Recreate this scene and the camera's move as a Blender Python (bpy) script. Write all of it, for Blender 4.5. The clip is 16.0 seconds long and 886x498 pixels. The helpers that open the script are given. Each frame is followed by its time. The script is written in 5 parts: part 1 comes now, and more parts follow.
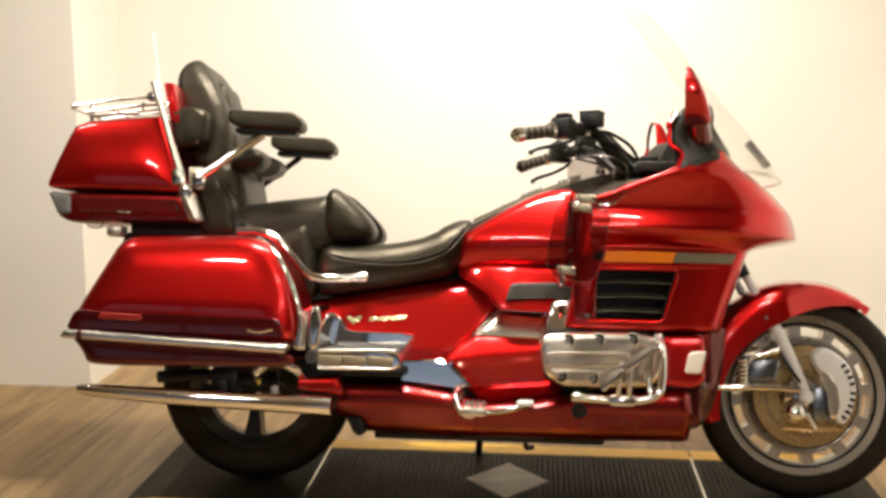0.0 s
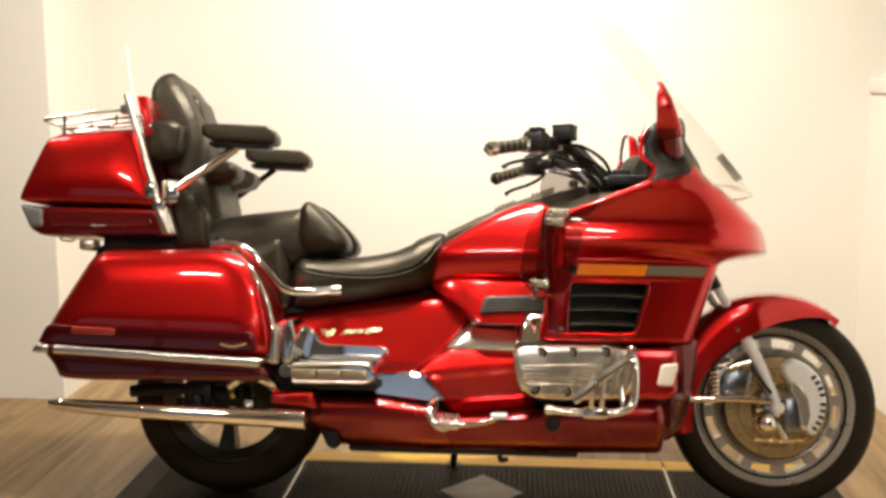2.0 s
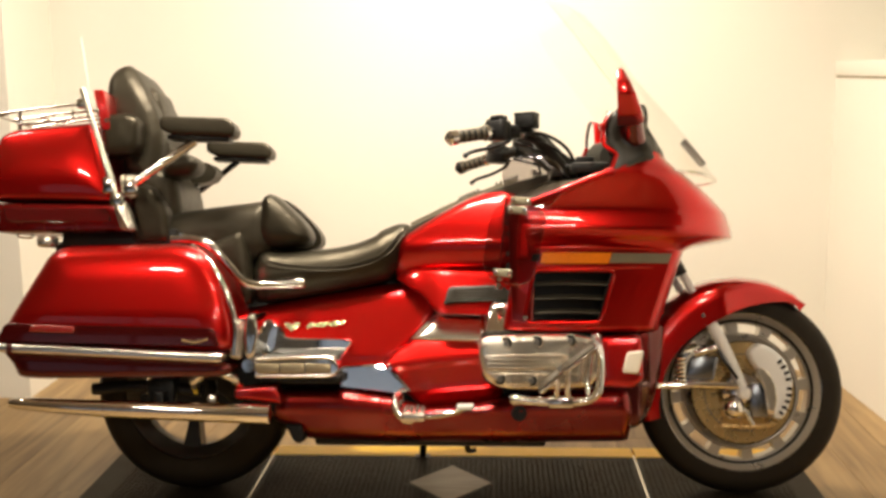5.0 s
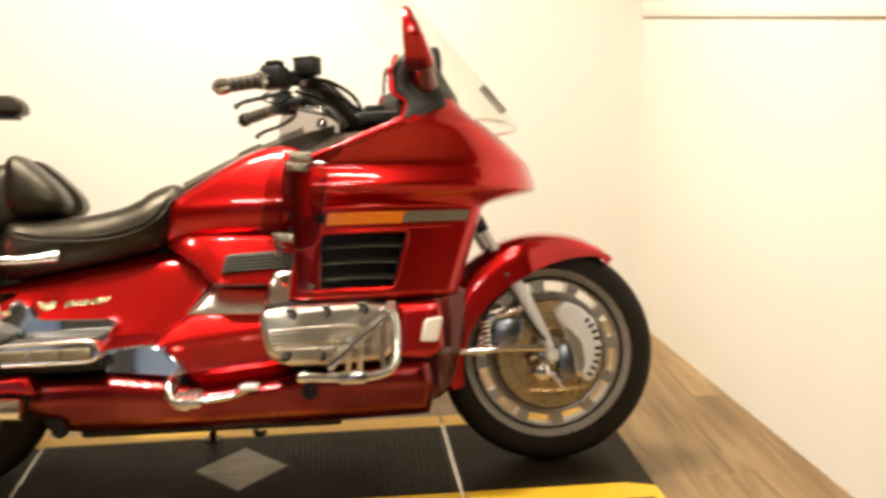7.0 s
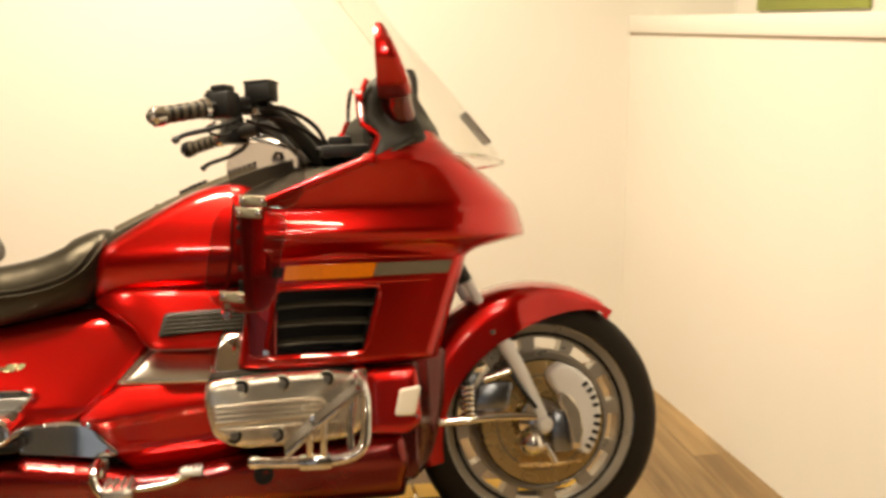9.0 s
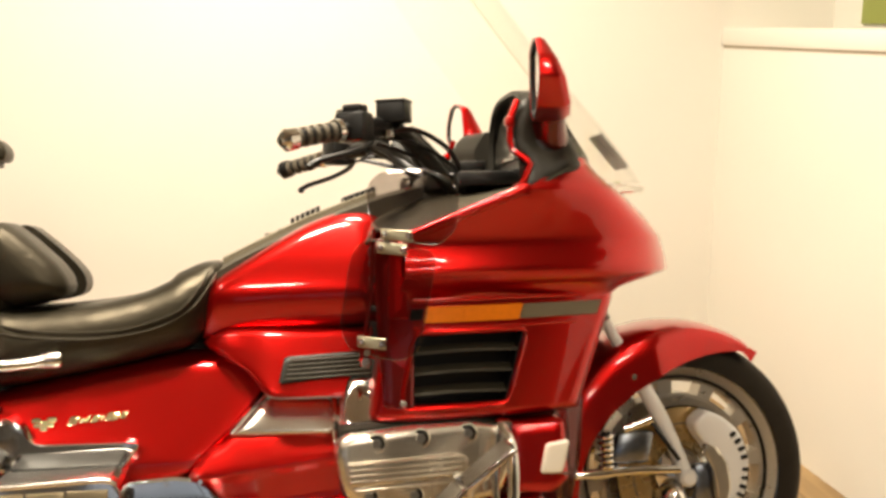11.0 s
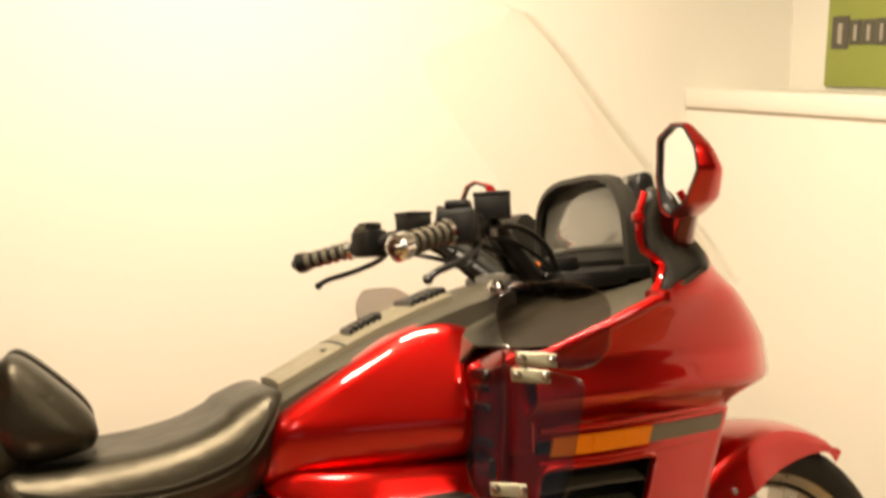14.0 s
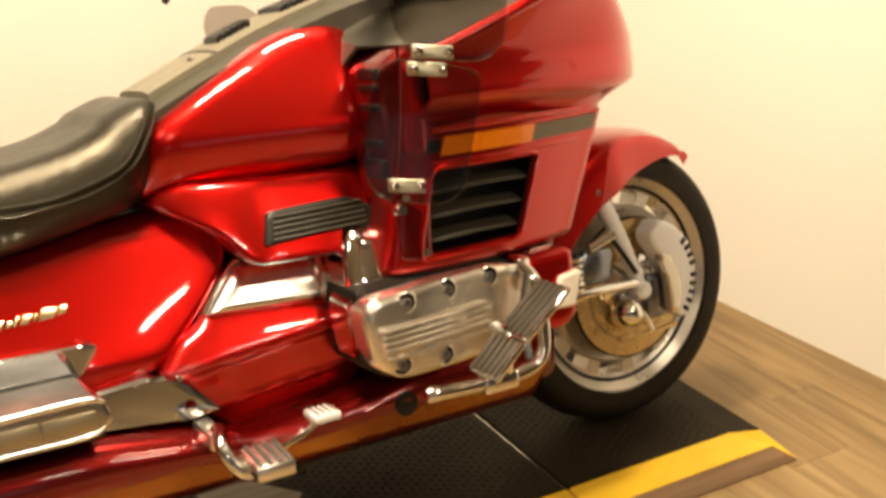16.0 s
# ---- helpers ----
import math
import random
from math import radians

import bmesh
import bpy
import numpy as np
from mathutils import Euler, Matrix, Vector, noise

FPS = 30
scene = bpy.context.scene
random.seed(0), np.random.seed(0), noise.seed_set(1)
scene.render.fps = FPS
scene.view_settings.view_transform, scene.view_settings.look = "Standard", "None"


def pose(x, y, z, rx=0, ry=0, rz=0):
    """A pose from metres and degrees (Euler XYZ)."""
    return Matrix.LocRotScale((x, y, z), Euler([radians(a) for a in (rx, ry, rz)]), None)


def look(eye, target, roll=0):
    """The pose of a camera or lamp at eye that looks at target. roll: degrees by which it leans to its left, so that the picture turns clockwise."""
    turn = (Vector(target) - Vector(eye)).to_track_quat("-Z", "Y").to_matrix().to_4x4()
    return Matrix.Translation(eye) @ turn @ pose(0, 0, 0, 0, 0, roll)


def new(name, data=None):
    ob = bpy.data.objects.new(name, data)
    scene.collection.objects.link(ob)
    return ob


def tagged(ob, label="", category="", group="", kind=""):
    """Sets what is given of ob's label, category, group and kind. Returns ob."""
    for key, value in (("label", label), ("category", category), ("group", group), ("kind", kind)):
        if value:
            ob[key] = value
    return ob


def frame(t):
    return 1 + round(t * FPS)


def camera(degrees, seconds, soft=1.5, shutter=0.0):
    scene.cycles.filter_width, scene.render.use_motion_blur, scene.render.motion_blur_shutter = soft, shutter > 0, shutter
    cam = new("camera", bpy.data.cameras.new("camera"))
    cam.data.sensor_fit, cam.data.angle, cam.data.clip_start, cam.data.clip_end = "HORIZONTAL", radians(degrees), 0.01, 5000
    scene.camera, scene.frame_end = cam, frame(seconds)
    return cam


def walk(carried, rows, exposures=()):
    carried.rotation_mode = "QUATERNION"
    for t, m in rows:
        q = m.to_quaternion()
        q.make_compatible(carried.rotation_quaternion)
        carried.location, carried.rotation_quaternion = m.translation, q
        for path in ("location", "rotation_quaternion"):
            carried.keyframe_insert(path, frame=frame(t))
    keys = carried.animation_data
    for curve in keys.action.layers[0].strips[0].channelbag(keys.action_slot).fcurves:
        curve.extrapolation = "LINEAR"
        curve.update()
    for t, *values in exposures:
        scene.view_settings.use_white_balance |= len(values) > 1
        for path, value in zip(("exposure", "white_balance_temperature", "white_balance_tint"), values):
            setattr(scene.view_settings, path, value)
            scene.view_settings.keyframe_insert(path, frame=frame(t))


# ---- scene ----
cam = camera(44.9, 16.0, soft=3.2, shutter=0.5)
PATH = [
    (0, (0.904, -3.228, 1.296), (0.723, -1.262, 0.973), 0.1),
    (0.5, (0.903, -3.225, 1.305), (0.729, -1.26, 0.971), 0.2),
    (1, (0.905, -3.225, 1.315), (0.736, -1.263, 0.967), 0.1),
    (1.5, (0.909, -3.228, 1.316), (0.747, -1.26, 0.997), 0.2),
    (2, (0.916, -3.232, 1.32), (0.776, -1.262, 1.007), 0.2),
    (2.5, (0.914, -3.235, 1.32), (0.79, -1.266, 0.989), -0.1),
    (3, (0.917, -3.244, 1.313), (0.797, -1.271, 1.008), 0.1),
    (5.5, (1.005, -3.166, 1.321), (0.901, -1.197, 0.983), -0.8),
    (6, (1.082, -3.078, 1.296), (0.943, -1.112, 0.952), -0.8),
    (6.5, (1.119, -3.016, 1.271), (1.062, -1.06, 0.859), -0.4),
    (7, (1.094, -2.916, 1.293), (1.297, -0.973, 0.865), -0.9),
    (7.5, (1.037, -2.835, 1.296), (1.403, -0.919, 0.852), -0.5),
    (8, (1.019, -2.764, 1.3), (1.472, -0.874, 0.828), 0.2),
    (8.5, (1.056, -2.628, 1.3), (1.458, -0.723, 0.842), -0.3),
    (9, (1.09, -2.499, 1.313), (1.376, -0.564, 0.899), -0.4),
    (9.5, (1.078, -2.447, 1.322), (1.312, -0.504, 0.91), -0.3),
    (10, (1.0, -2.392, 1.329), (1.247, -0.447, 0.937), 0.3),
    (12.5, (0.604, -1.92, 1.339), (1.0, -0.021, 0.853), -0.1),
    (13, (0.56, -1.851, 1.344), (0.985, 0.038, 0.841), 1.5),
    (13.5, (0.479, -1.803, 1.355), (1.048, 0.056, 0.884), 2.1),
    (14, (0.362, -1.755, 1.397), (1.033, 0.098, 1.06), 0.7),
    (14.5, (0.276, -1.743, 1.403), (1.015, 0.094, 1.117), 1.4),
    (15, (0.234, -1.738, 1.365), (1.074, 0.018, 0.905), 0.1),
    (15.5, (0.224, -1.713, 1.309), (1.165, -0.07, 0.666), 1.7),
    (16, (0.221, -1.677, 1.28), (1.205, -0.102, 0.537), 2.0),
]
walk(cam, [(t, look(eye, target, roll)) for t, eye, target, roll in PATH],
     [(0, 0.9, 5600, 10), (3, 0.9, 5700, 10), (5.5, 0.86, 6150, 10), (7, 0.97, 5850, 10), (7.5, 1.0, 5700, 10), (9, 0.72, 6700, 10), (10, 0.88, 6250, 10), (12.5, 0.81, 6150, 10), (13.5, 0.78, 6350, 10), (14.5, 0.54, 7300, 10), (15, 0.28, 8100, 3), (15.5, 0.33, 7900, 3), (16, 0.88, 6700, 10)])

# ---- world, lamps, exposure ----
world = bpy.data.worlds.new("world")
scene.world = world
world.use_nodes = True
world.node_tree.nodes["Background"].inputs[0].default_value = (1.0, 0.86, 0.66, 1)
world.node_tree.nodes["Background"].inputs[1].default_value = 0.05


def area_lamp(name, x, y, z, sx, sy, watts, colour=(1.0, 0.85, 0.64)):
    data = bpy.data.lights.new(name, "AREA")
    data.shape, data.size, data.size_y, data.energy, data.color = "RECTANGLE", sx, sy, watts, colour
    ob = new(name, data)
    ob.matrix_world = pose(x, y, z, 0, 0, 0)
    return ob


# The last three lamps are added, unseen, to brighten chrome and paint.
LAMPS = [(0.95, 0.22, 0.5, 0.12, 33), (0.36, -0.44, 0.5, 0.12, 44), (-1.4, -0.5, 0.5, 0.12, 6), (1.75, -1.9, 0.5, 0.12, 8), (1.9, -3.4, 0.5, 0.12, 12), (-0.8, -2.9, 0.5, 0.12, 14), (1.4, -5.6, 0.5, 0.12, 18)]
CEIL = 2.75
for lx, ly, lsx, lsy, lw in LAMPS:
    area_lamp("tube_glow", lx, ly, CEIL - 0.11, lsx, lsy, lw)

# ---- materials ----
def material(name, colour, rough=0.5, metal=0.0, coat=0.0, grain=0.0, scale=20.0, bump=0.0, bump_scale=200.0, rough_var=0.1, spec=0.5, stretch=(1, 1, 1), dark=0.7, relief=0.002, tint=None):
    """A surface with two scales of variation: large stains in the colour, fine grain in roughness and relief."""
    m = bpy.data.materials.new(name)
    m.use_nodes = True
    nodes, links = m.node_tree.nodes, m.node_tree.links
    b = nodes["Principled BSDF"]
    b.inputs["Metallic"].default_value = metal
    b.inputs["Coat Weight"].default_value = coat
    b.inputs["Coat Roughness"].default_value = 0.035
    b.inputs["Specular IOR Level"].default_value = spec
    if tint:
        b.inputs["Specular Tint"].default_value = (*tint, 1)
    coord = nodes.new("ShaderNodeTexCoord")
    mapping = nodes.new("ShaderNodeMapping")
    mapping.inputs["Scale"].default_value = stretch
    links.new(coord.outputs["Object"], mapping.inputs["Vector"])
    big = nodes.new("ShaderNodeTexNoise")
    big.inputs["Scale"].default_value = scale
    big.inputs["Detail"].default_value = 5
    links.new(mapping.outputs[0], big.inputs["Vector"])
    mix = nodes.new("ShaderNodeMix")
    mix.data_type = "RGBA"
    mix.inputs[6].default_value = (*colour, 1)
    mix.inputs[7].default_value = (*[c * dark for c in colour], 1)
    ramp = nodes.new("ShaderNodeMapRange")
    ramp.inputs[1].default_value, ramp.inputs[2].default_value = 0.35, 0.75
    ramp.inputs[3].default_value, ramp.inputs[4].default_value = 0.0, grain
    links.new(big.outputs["Fac"], ramp.inputs[0])
    links.new(ramp.outputs[0], mix.inputs[0])
    links.new(mix.outputs[2], b.inputs["Base Color"])
    fine = nodes.new("ShaderNodeTexNoise")
    fine.inputs["Scale"].default_value = bump_scale
    fine.inputs["Detail"].default_value = 3
    links.new(mapping.outputs[0], fine.inputs["Vector"])
    rr = nodes.new("ShaderNodeMapRange")
    rr.inputs[3].default_value, rr.inputs[4].default_value = max(0.02, rough - rough_var), min(1, rough + rough_var)
    links.new(big.outputs["Fac"], rr.inputs[0])
    links.new(rr.outputs[0], b.inputs["Roughness"])
    if bump:
        bm = nodes.new("ShaderNodeBump")
        bm.inputs["Strength"].default_value = bump
        bm.inputs["Distance"].default_value = relief
        links.new(fine.outputs["Fac"], bm.inputs["Height"])
        links.new(bm.outputs[0], b.inputs["Normal"])
    return m


RED = material("candy_red_paint", (0.51, 0.004, 0.0025), 0.29, 0.9, 1.0, 0.15, 8, 0, rough_var=0.03, spec=0.3)
# Deep red; on the belly cowl its darkness stands in for dark reflections.
RED_DEEP = material("deep_and_shaded_red", (0.20, 0.003, 0.002), 0.28, 0.85, 0.8, 0.2, 8, 0, rough_var=0.04)
# Dark red trim colour, also used to paint shade onto the front shroud.
MAROON = material("dark_and_shaded_red", (0.10, 0.002, 0.0016), 0.25, 0.7, 0.8, 0.2, 8, 0, rough_var=0.05)
CHROME = material("chrome", (0.80, 0.79, 0.77), 0.06, 1.0, 0, 0.15, 30, 0, rough_var=0.03)
SATIN = material("bright_chrome", (0.88, 0.85, 0.79), 0.22, 1.0, 0, 0.15, 30, 0, rough_var=0.06)
BRASSY = material("tan_metal", (0.46, 0.38, 0.24), 0.3, 0.8, 0, 0.3, 25, 0, rough_var=0.06)
ALLOY = material("satin_alloy", (0.86, 0.81, 0.71), 0.24, 0.94, 0, 0.15, 25, 0, rough_var=0.05)
ALLOY_DARK = material("worn_alloy", (0.20, 0.19, 0.17), 0.4, 0.8, 0, 0.5, 25, 0.2, 300)
BLACK = material("black_plastic", (0.006, 0.0055, 0.005), 0.38, 0, 0, 0.4, 30, 0.08, 500, spec=0.35)
GREY = material("dark_grey_plastic", (0.048, 0.041, 0.026), 0.48, 0, 0, 0.4, 20, 0.1, 600, spec=0.35)
VINYL = material("black_seat_vinyl", (0.009, 0.0077, 0.0048), 0.38, 0, 0, 0.5, 14, 0.5, 40, spec=0.45, relief=0.003, tint=(1.0, 0.86, 0.62))
RUBBER = material("tyre_rubber", (0.0065, 0.0055, 0.0045), 0.6, 0, 0, 0.5, 20, 0.3, 300, spec=0.28, tint=(1.0, 0.85, 0.66))
WHITE = material("white_plastic", (0.74, 0.74, 0.72), 0.35, 0, 0, 0.15, 20, 0.05, 200)
PAINT = material("cream_wall_paint", (0.80, 0.77, 0.69), 0.6, 0, 0, 0.12, 1.2, 0.25, 220)
CEILING = material("ceiling_paint", (0.55, 0.52, 0.47), 0.8, 0, 0, 0.3, 2, 0.2, 150)
MAT = material("black_rubber_mat", (0.017, 0.0125, 0.007), 0.55, 0, 0, 0.6, 6, 0.2, 300, spec=0.2, tint=(1.0, 0.82, 0.58))
YELLOW = material("yellow_edge_strip", (0.85, 0.52, 0.02), 0.45, 0, 0, 0.3, 14, 0.1, 200)
AMBER = material("amber_lens", (0.95, 0.25, 0.006), 0.2, 0, 0.8, 0.35, 90, 0.3, 160)
REDLENS = material("red_lens", (0.07, 0.003, 0.003), 0.12, 0, 1.0, 0.3, 60, 0.3, 160)
REDLENS_BRIGHT = material("bright_red_lens", (0.22, 0.010, 0.005), 0.2, 0, 0.6, 0.3, 60, 0.3, 160)
LENS = material("clear_grey_lens", (0.13, 0.125, 0.12), 0.15, 0, 0.6, 0.3, 50, 0.3, 140)
CREAM_LENS = material("cream_lens", (0.80, 0.74, 0.62), 0.25, 0, 0.5, 0.1, 40, 0.1, 140)
ALLOY_RIM = material("cast_alloy_rim", (0.56, 0.52, 0.45), 0.3, 0.75, 0, 0.3, 25, 0.15, 300)
# Gold base colour stands in for the brown floor mirrored in the steel.
DISC = material("gold_reflecting_steel", (0.66, 0.48, 0.22), 0.28, 0.9, 0, 0.3, 40, 0.05, 300, rough_var=0.06)
GREY_LIGHT = material("tan_grey_plastic", (0.17, 0.145, 0.095), 0.48, 0, 0, 0.4, 20, 0.1, 600)
VINYL_SOFT = material("worn_black_vinyl", (0.014, 0.012, 0.0075), 0.42, 0, 0, 0.5, 10, 0.5, 36, spec=0.45, relief=0.004, tint=(1.0, 0.88, 0.68))
MIRROR_PLATE = material("polished_plate", (0.72, 0.74, 0.76), 0.05, 1.0, 0, 0.2, 12, 0, rough_var=0.03)
GOLD = material("gold_badge", (0.75, 0.62, 0.36), 0.22, 1.0, 0, 0.2, 60, 0.1, 200)
PEG_RUBBER = material("brown_peg_rubber", (0.085, 0.068, 0.045), 0.5, 0.2, 0, 0.4, 40, 0.2, 300)
GREY_POD = material("grey_brown_plastic", (0.020, 0.0175, 0.0125), 0.48, 0, 0, 0.4, 20, 0.08, 600, spec=0.35)
GREY_DARK = material("charcoal_plastic", (0.014, 0.013, 0.010), 0.42, 0, 0, 0.4, 20, 0.08, 600, spec=0.3)
CHROME_DARK = material("dull_chrome", (0.55, 0.53, 0.49), 0.2, 1.0, 0, 0.3, 30, 0.0)
WHITE_ALLOY = material("pale_silver_paint", (0.76, 0.76, 0.75), 0.35, 0.0, 0, 0.15, 20, 0.1, 200)
CALIPER = material("blue_grey_metal", (0.26, 0.28, 0.32), 0.22, 0.95, 0, 0.3, 30, 0.1, 200)
BRACKET = material("brushed_bracket", (0.38, 0.35, 0.25), 0.4, 0.8, 0, 0.3, 60, 0.1, 300)
GRIP_TAN = material("tan_grip_pad", (0.09, 0.075, 0.05), 0.6, 0, 0, 0.3, 40, 0.3, 300)
MIRROR = material("mirror_glass", (0.9, 0.9, 0.9), 0.03, 1.0, 0, 0, 10, 0, rough_var=0.0)
DASH_GLASS = material("instrument_glass", (0.13, 0.12, 0.10), 0.12, 0, 0.8, 0.2, 10, 0)


def glass(name, colour, rough=0.02, gloss=0.35, base=0.015):
    """A thin clear sheet: mostly see-through, with a sharp gloss at grazing angles."""
    m = bpy.data.materials.new(name)
    m.use_nodes = True
    nodes, links = m.node_tree.nodes, m.node_tree.links
    nodes.remove(nodes["Principled BSDF"])
    tr = nodes.new("ShaderNodeBsdfTransparent")
    tr.inputs[0].default_value = (*colour, 1)
    gl = nodes.new("ShaderNodeBsdfGlossy")
    gl.inputs["Roughness"].default_value = rough
    lw = nodes.new("ShaderNodeLayerWeight")
    power = nodes.new("ShaderNodeMath")
    power.operation = "POWER"
    power.inputs[1].default_value = 4.0
    scale = nodes.new("ShaderNodeMath")
    scale.operation = "MULTIPLY_ADD"
    scale.inputs[1].default_value, scale.inputs[2].default_value = gloss, base
    links.new(lw.outputs["Facing"], power.inputs[0])
    links.new(power.outputs[0], scale.inputs[0])
    mix = nodes.new("ShaderNodeMixShader")
    links.new(scale.outputs[0], mix.inputs[0])
    links.new(tr.outputs[0], mix.inputs[1])
    links.new(gl.outputs[0], mix.inputs[2])
    links.new(mix.outputs[0], nodes["Material Output"].inputs["Surface"])
    return m


GLASS = glass("clear_screen", (0.995, 0.995, 0.985), 0.02, 0.25)
GLASS_EDGE = glass("screen_edge", (0.95, 0.935, 0.90), 0.15, 0.1)
SMOKE = glass("smoked_pane", (0.71, 0.68, 0.67), 0.05, 0.5, 0.03)
PANE_RIM = glass("pane_rim", (0.86, 0.80, 0.78), 0.1, 0.5, 0.12)
# Unseen closing walls, toned dark so that chrome and paint reflect darkness.
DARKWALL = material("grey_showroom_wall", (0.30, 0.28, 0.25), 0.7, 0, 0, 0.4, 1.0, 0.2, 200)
GREEN = material("olive_green_board", (0.30, 0.34, 0.07), 0.5, 0, 0, 0.2, 6, 0.05, 200)
SIGN_DARK = material("dark_sign_print", (0.10, 0.09, 0.07), 0.5, 0, 0, 0.6, 40, 0)
SIGN_PALE = material("pale_sign_print", (0.42, 0.38, 0.30), 0.5, 0, 0, 0.6, 60, 0)
DAYLIGHT = bpy.data.materials.new("daylight")
DAYLIGHT.use_nodes = True
DAYLIGHT.node_tree.nodes["Principled BSDF"].inputs["Emission Color"].default_value = (0.62, 0.80, 1.0, 1)
DAYLIGHT.node_tree.nodes["Principled BSDF"].inputs["Emission Strength"].default_value = 0.12
TUBE = bpy.data.materials.new("lamp_tube")
TUBE.use_nodes = True
TUBE.node_tree.nodes["Principled BSDF"].inputs["Emission Color"].default_value = (1.0, 0.86, 0.64, 1)
TUBE.node_tree.nodes["Principled BSDF"].inputs["Emission Strength"].default_value = 6.0


def wood(name, base, dark, length_axis=1, random_tone=True, scale=1.0):
    """Planks with long grain, each a little lighter or darker."""
    m = bpy.data.materials.new(name)
    m.use_nodes = True
    nodes, links = m.node_tree.nodes, m.node_tree.links
    b = nodes["Principled BSDF"]
    coord, info = nodes.new("ShaderNodeTexCoord"), nodes.new("ShaderNodeObjectInfo")
    mapping = nodes.new("ShaderNodeMapping")
    st = [22.0 * scale, 22.0 * scale, 22.0 * scale]
    st[length_axis] = 1.6 * scale
    mapping.inputs["Scale"].default_value = st
    shift = nodes.new("ShaderNodeVectorMath")
    shift.operation = "MULTIPLY_ADD"
    shift.inputs[1].default_value = (1, 1, 1)
    comb = nodes.new("ShaderNodeCombineXYZ")
    mul = nodes.new("ShaderNodeMath")
    mul.operation = "MULTIPLY"
    mul.inputs[1].default_value = 37.0
    links.new(info.outputs["Random"], mul.inputs[0])
    for k in range(3):
        links.new(mul.outputs[0], comb.inputs[k])
    links.new(coord.outputs["Object"], shift.inputs[0])
    links.new(comb.outputs[0], shift.inputs[2])
    links.new(shift.outputs[0], mapping.inputs["Vector"])
    n1 = nodes.new("ShaderNodeTexNoise")
    n1.inputs["Scale"].default_value = 1.0
    n1.inputs["Detail"].default_value = 8
    n1.inputs["Distortion"].default_value = 0.6
    links.new(mapping.outputs[0], n1.inputs["Vector"])
    rampn = nodes.new("ShaderNodeMapRange")
    rampn.inputs[1].default_value, rampn.inputs[2].default_value = 0.3, 0.72
    links.new(n1.outputs["Fac"], rampn.inputs[0])
    tone = nodes.new("ShaderNodeMapRange")
    tone.inputs[3].default_value, tone.inputs[4].default_value = -0.28, 0.28
    links.new(info.outputs["Random"], tone.inputs[0])
    add = nodes.new("ShaderNodeMath")
    add.operation = "ADD"
    add.use_clamp = True
    links.new(rampn.outputs[0], add.inputs[0])
    links.new(tone.outputs[0], add.inputs[1])
    mix = nodes.new("ShaderNodeMix")
    mix.data_type = "RGBA"
    mix.inputs[6].default_value, mix.inputs[7].default_value = (*base, 1), (*dark, 1)
    links.new(add.outputs[0], mix.inputs[0])
    links.new(mix.outputs[2], b.inputs["Base Color"])
    b.inputs["Roughness"].default_value = 0.42
    bump = nodes.new("ShaderNodeBump")
    bump.inputs["Strength"].default_value = 0.12
    bump.inputs["Distance"].default_value = 0.002
    links.new(n1.outputs["Fac"], bump.inputs["Height"])
    links.new(bump.outputs[0], b.inputs["Normal"])
    return m


WOOD = wood("oak_plank", (0.38, 0.25, 0.108), (0.165, 0.098, 0.036))
SKIRT = wood("brown_wood_skirt", (0.30, 0.18, 0.09), (0.16, 0.09, 0.045), 0)
INLAY = wood("pale_inlay", (0.42, 0.34, 0.24), (0.24, 0.19, 0.13), 0, scale=3.0)

SEAM = material("seam_filler", (0.52, 0.46, 0.35), 0.7, 0, 0, 0.3, 6, 0.2, 200)

# ---- helpers for building ----
def finish(bm, angle=38):
    bmesh.ops.recalc_face_normals(bm, faces=bm.faces[:])
    me = bpy.data.meshes.new("mesh")
    bm.to_mesh(me)
    bm.free()
    for p in me.polygons:
        p.use_smooth = True
    me.set_sharp_from_angle(angle=radians(angle))
    return me


def part(name, bm, mat, parent=None, label="", angle=38):
    ob = new(name, finish(bm, angle))
    ob.data.materials.append(mat)
    ob.parent = parent
    if label:
        ob["label"] = label
    return ob


def flipped(bm):
    """A copy mirrored to the other side of the machine."""
    other = bm.copy()
    bmesh.ops.scale(other, vec=(1, -1, 1), verts=other.verts[:])
    bmesh.ops.reverse_faces(other, faces=other.faces[:])
    return other


def pair(name, bm, mat, parent=None, label="", angle=38):
    """The same part on the right side and on the left side."""
    left = flipped(bm)
    return part(name, bm, mat, parent, label, angle), part(name, left, mat, parent, label, angle)


def smooth_line(pts, n=6, closed=False):
    """A Catmull-Rom line through pts."""
    pts = [Vector(p) for p in pts]
    k = len(pts)
    out = []
    for i in range(k if closed else k - 1):
        if closed:
            a, b, c, d = (pts[(i + j - 1) % k] for j in range(4))
        else:
            b, c = pts[i], pts[i + 1]
            a = pts[i - 1] if i else b * 2 - c
            d = pts[i + 2] if i + 2 < k else c * 2 - b
        for s in range(n):
            t = s / n
            out.append(0.5 * (2 * b + (c - a) * t + (2 * a - 5 * b + 4 * c - d) * t * t + (3 * b - a - 3 * c + d) * t ** 3))
    if not closed:
        out.append(pts[-1])
    return out


def rounded(pts, r, n=4):
    """A polygon with its corners rounded by about r."""
    pts = [Vector(p) for p in pts]
    out = []
    for i, p in enumerate(pts):
        a, b = pts[i - 1], pts[(i + 1) % len(pts)]
        ra = min(r, (a - p).length * 0.45)
        rb = min(r, (b - p).length * 0.45)
        s, e = p + (a - p).normalized() * ra, p + (b - p).normalized() * rb
        for k in range(n + 1):
            t = k / n
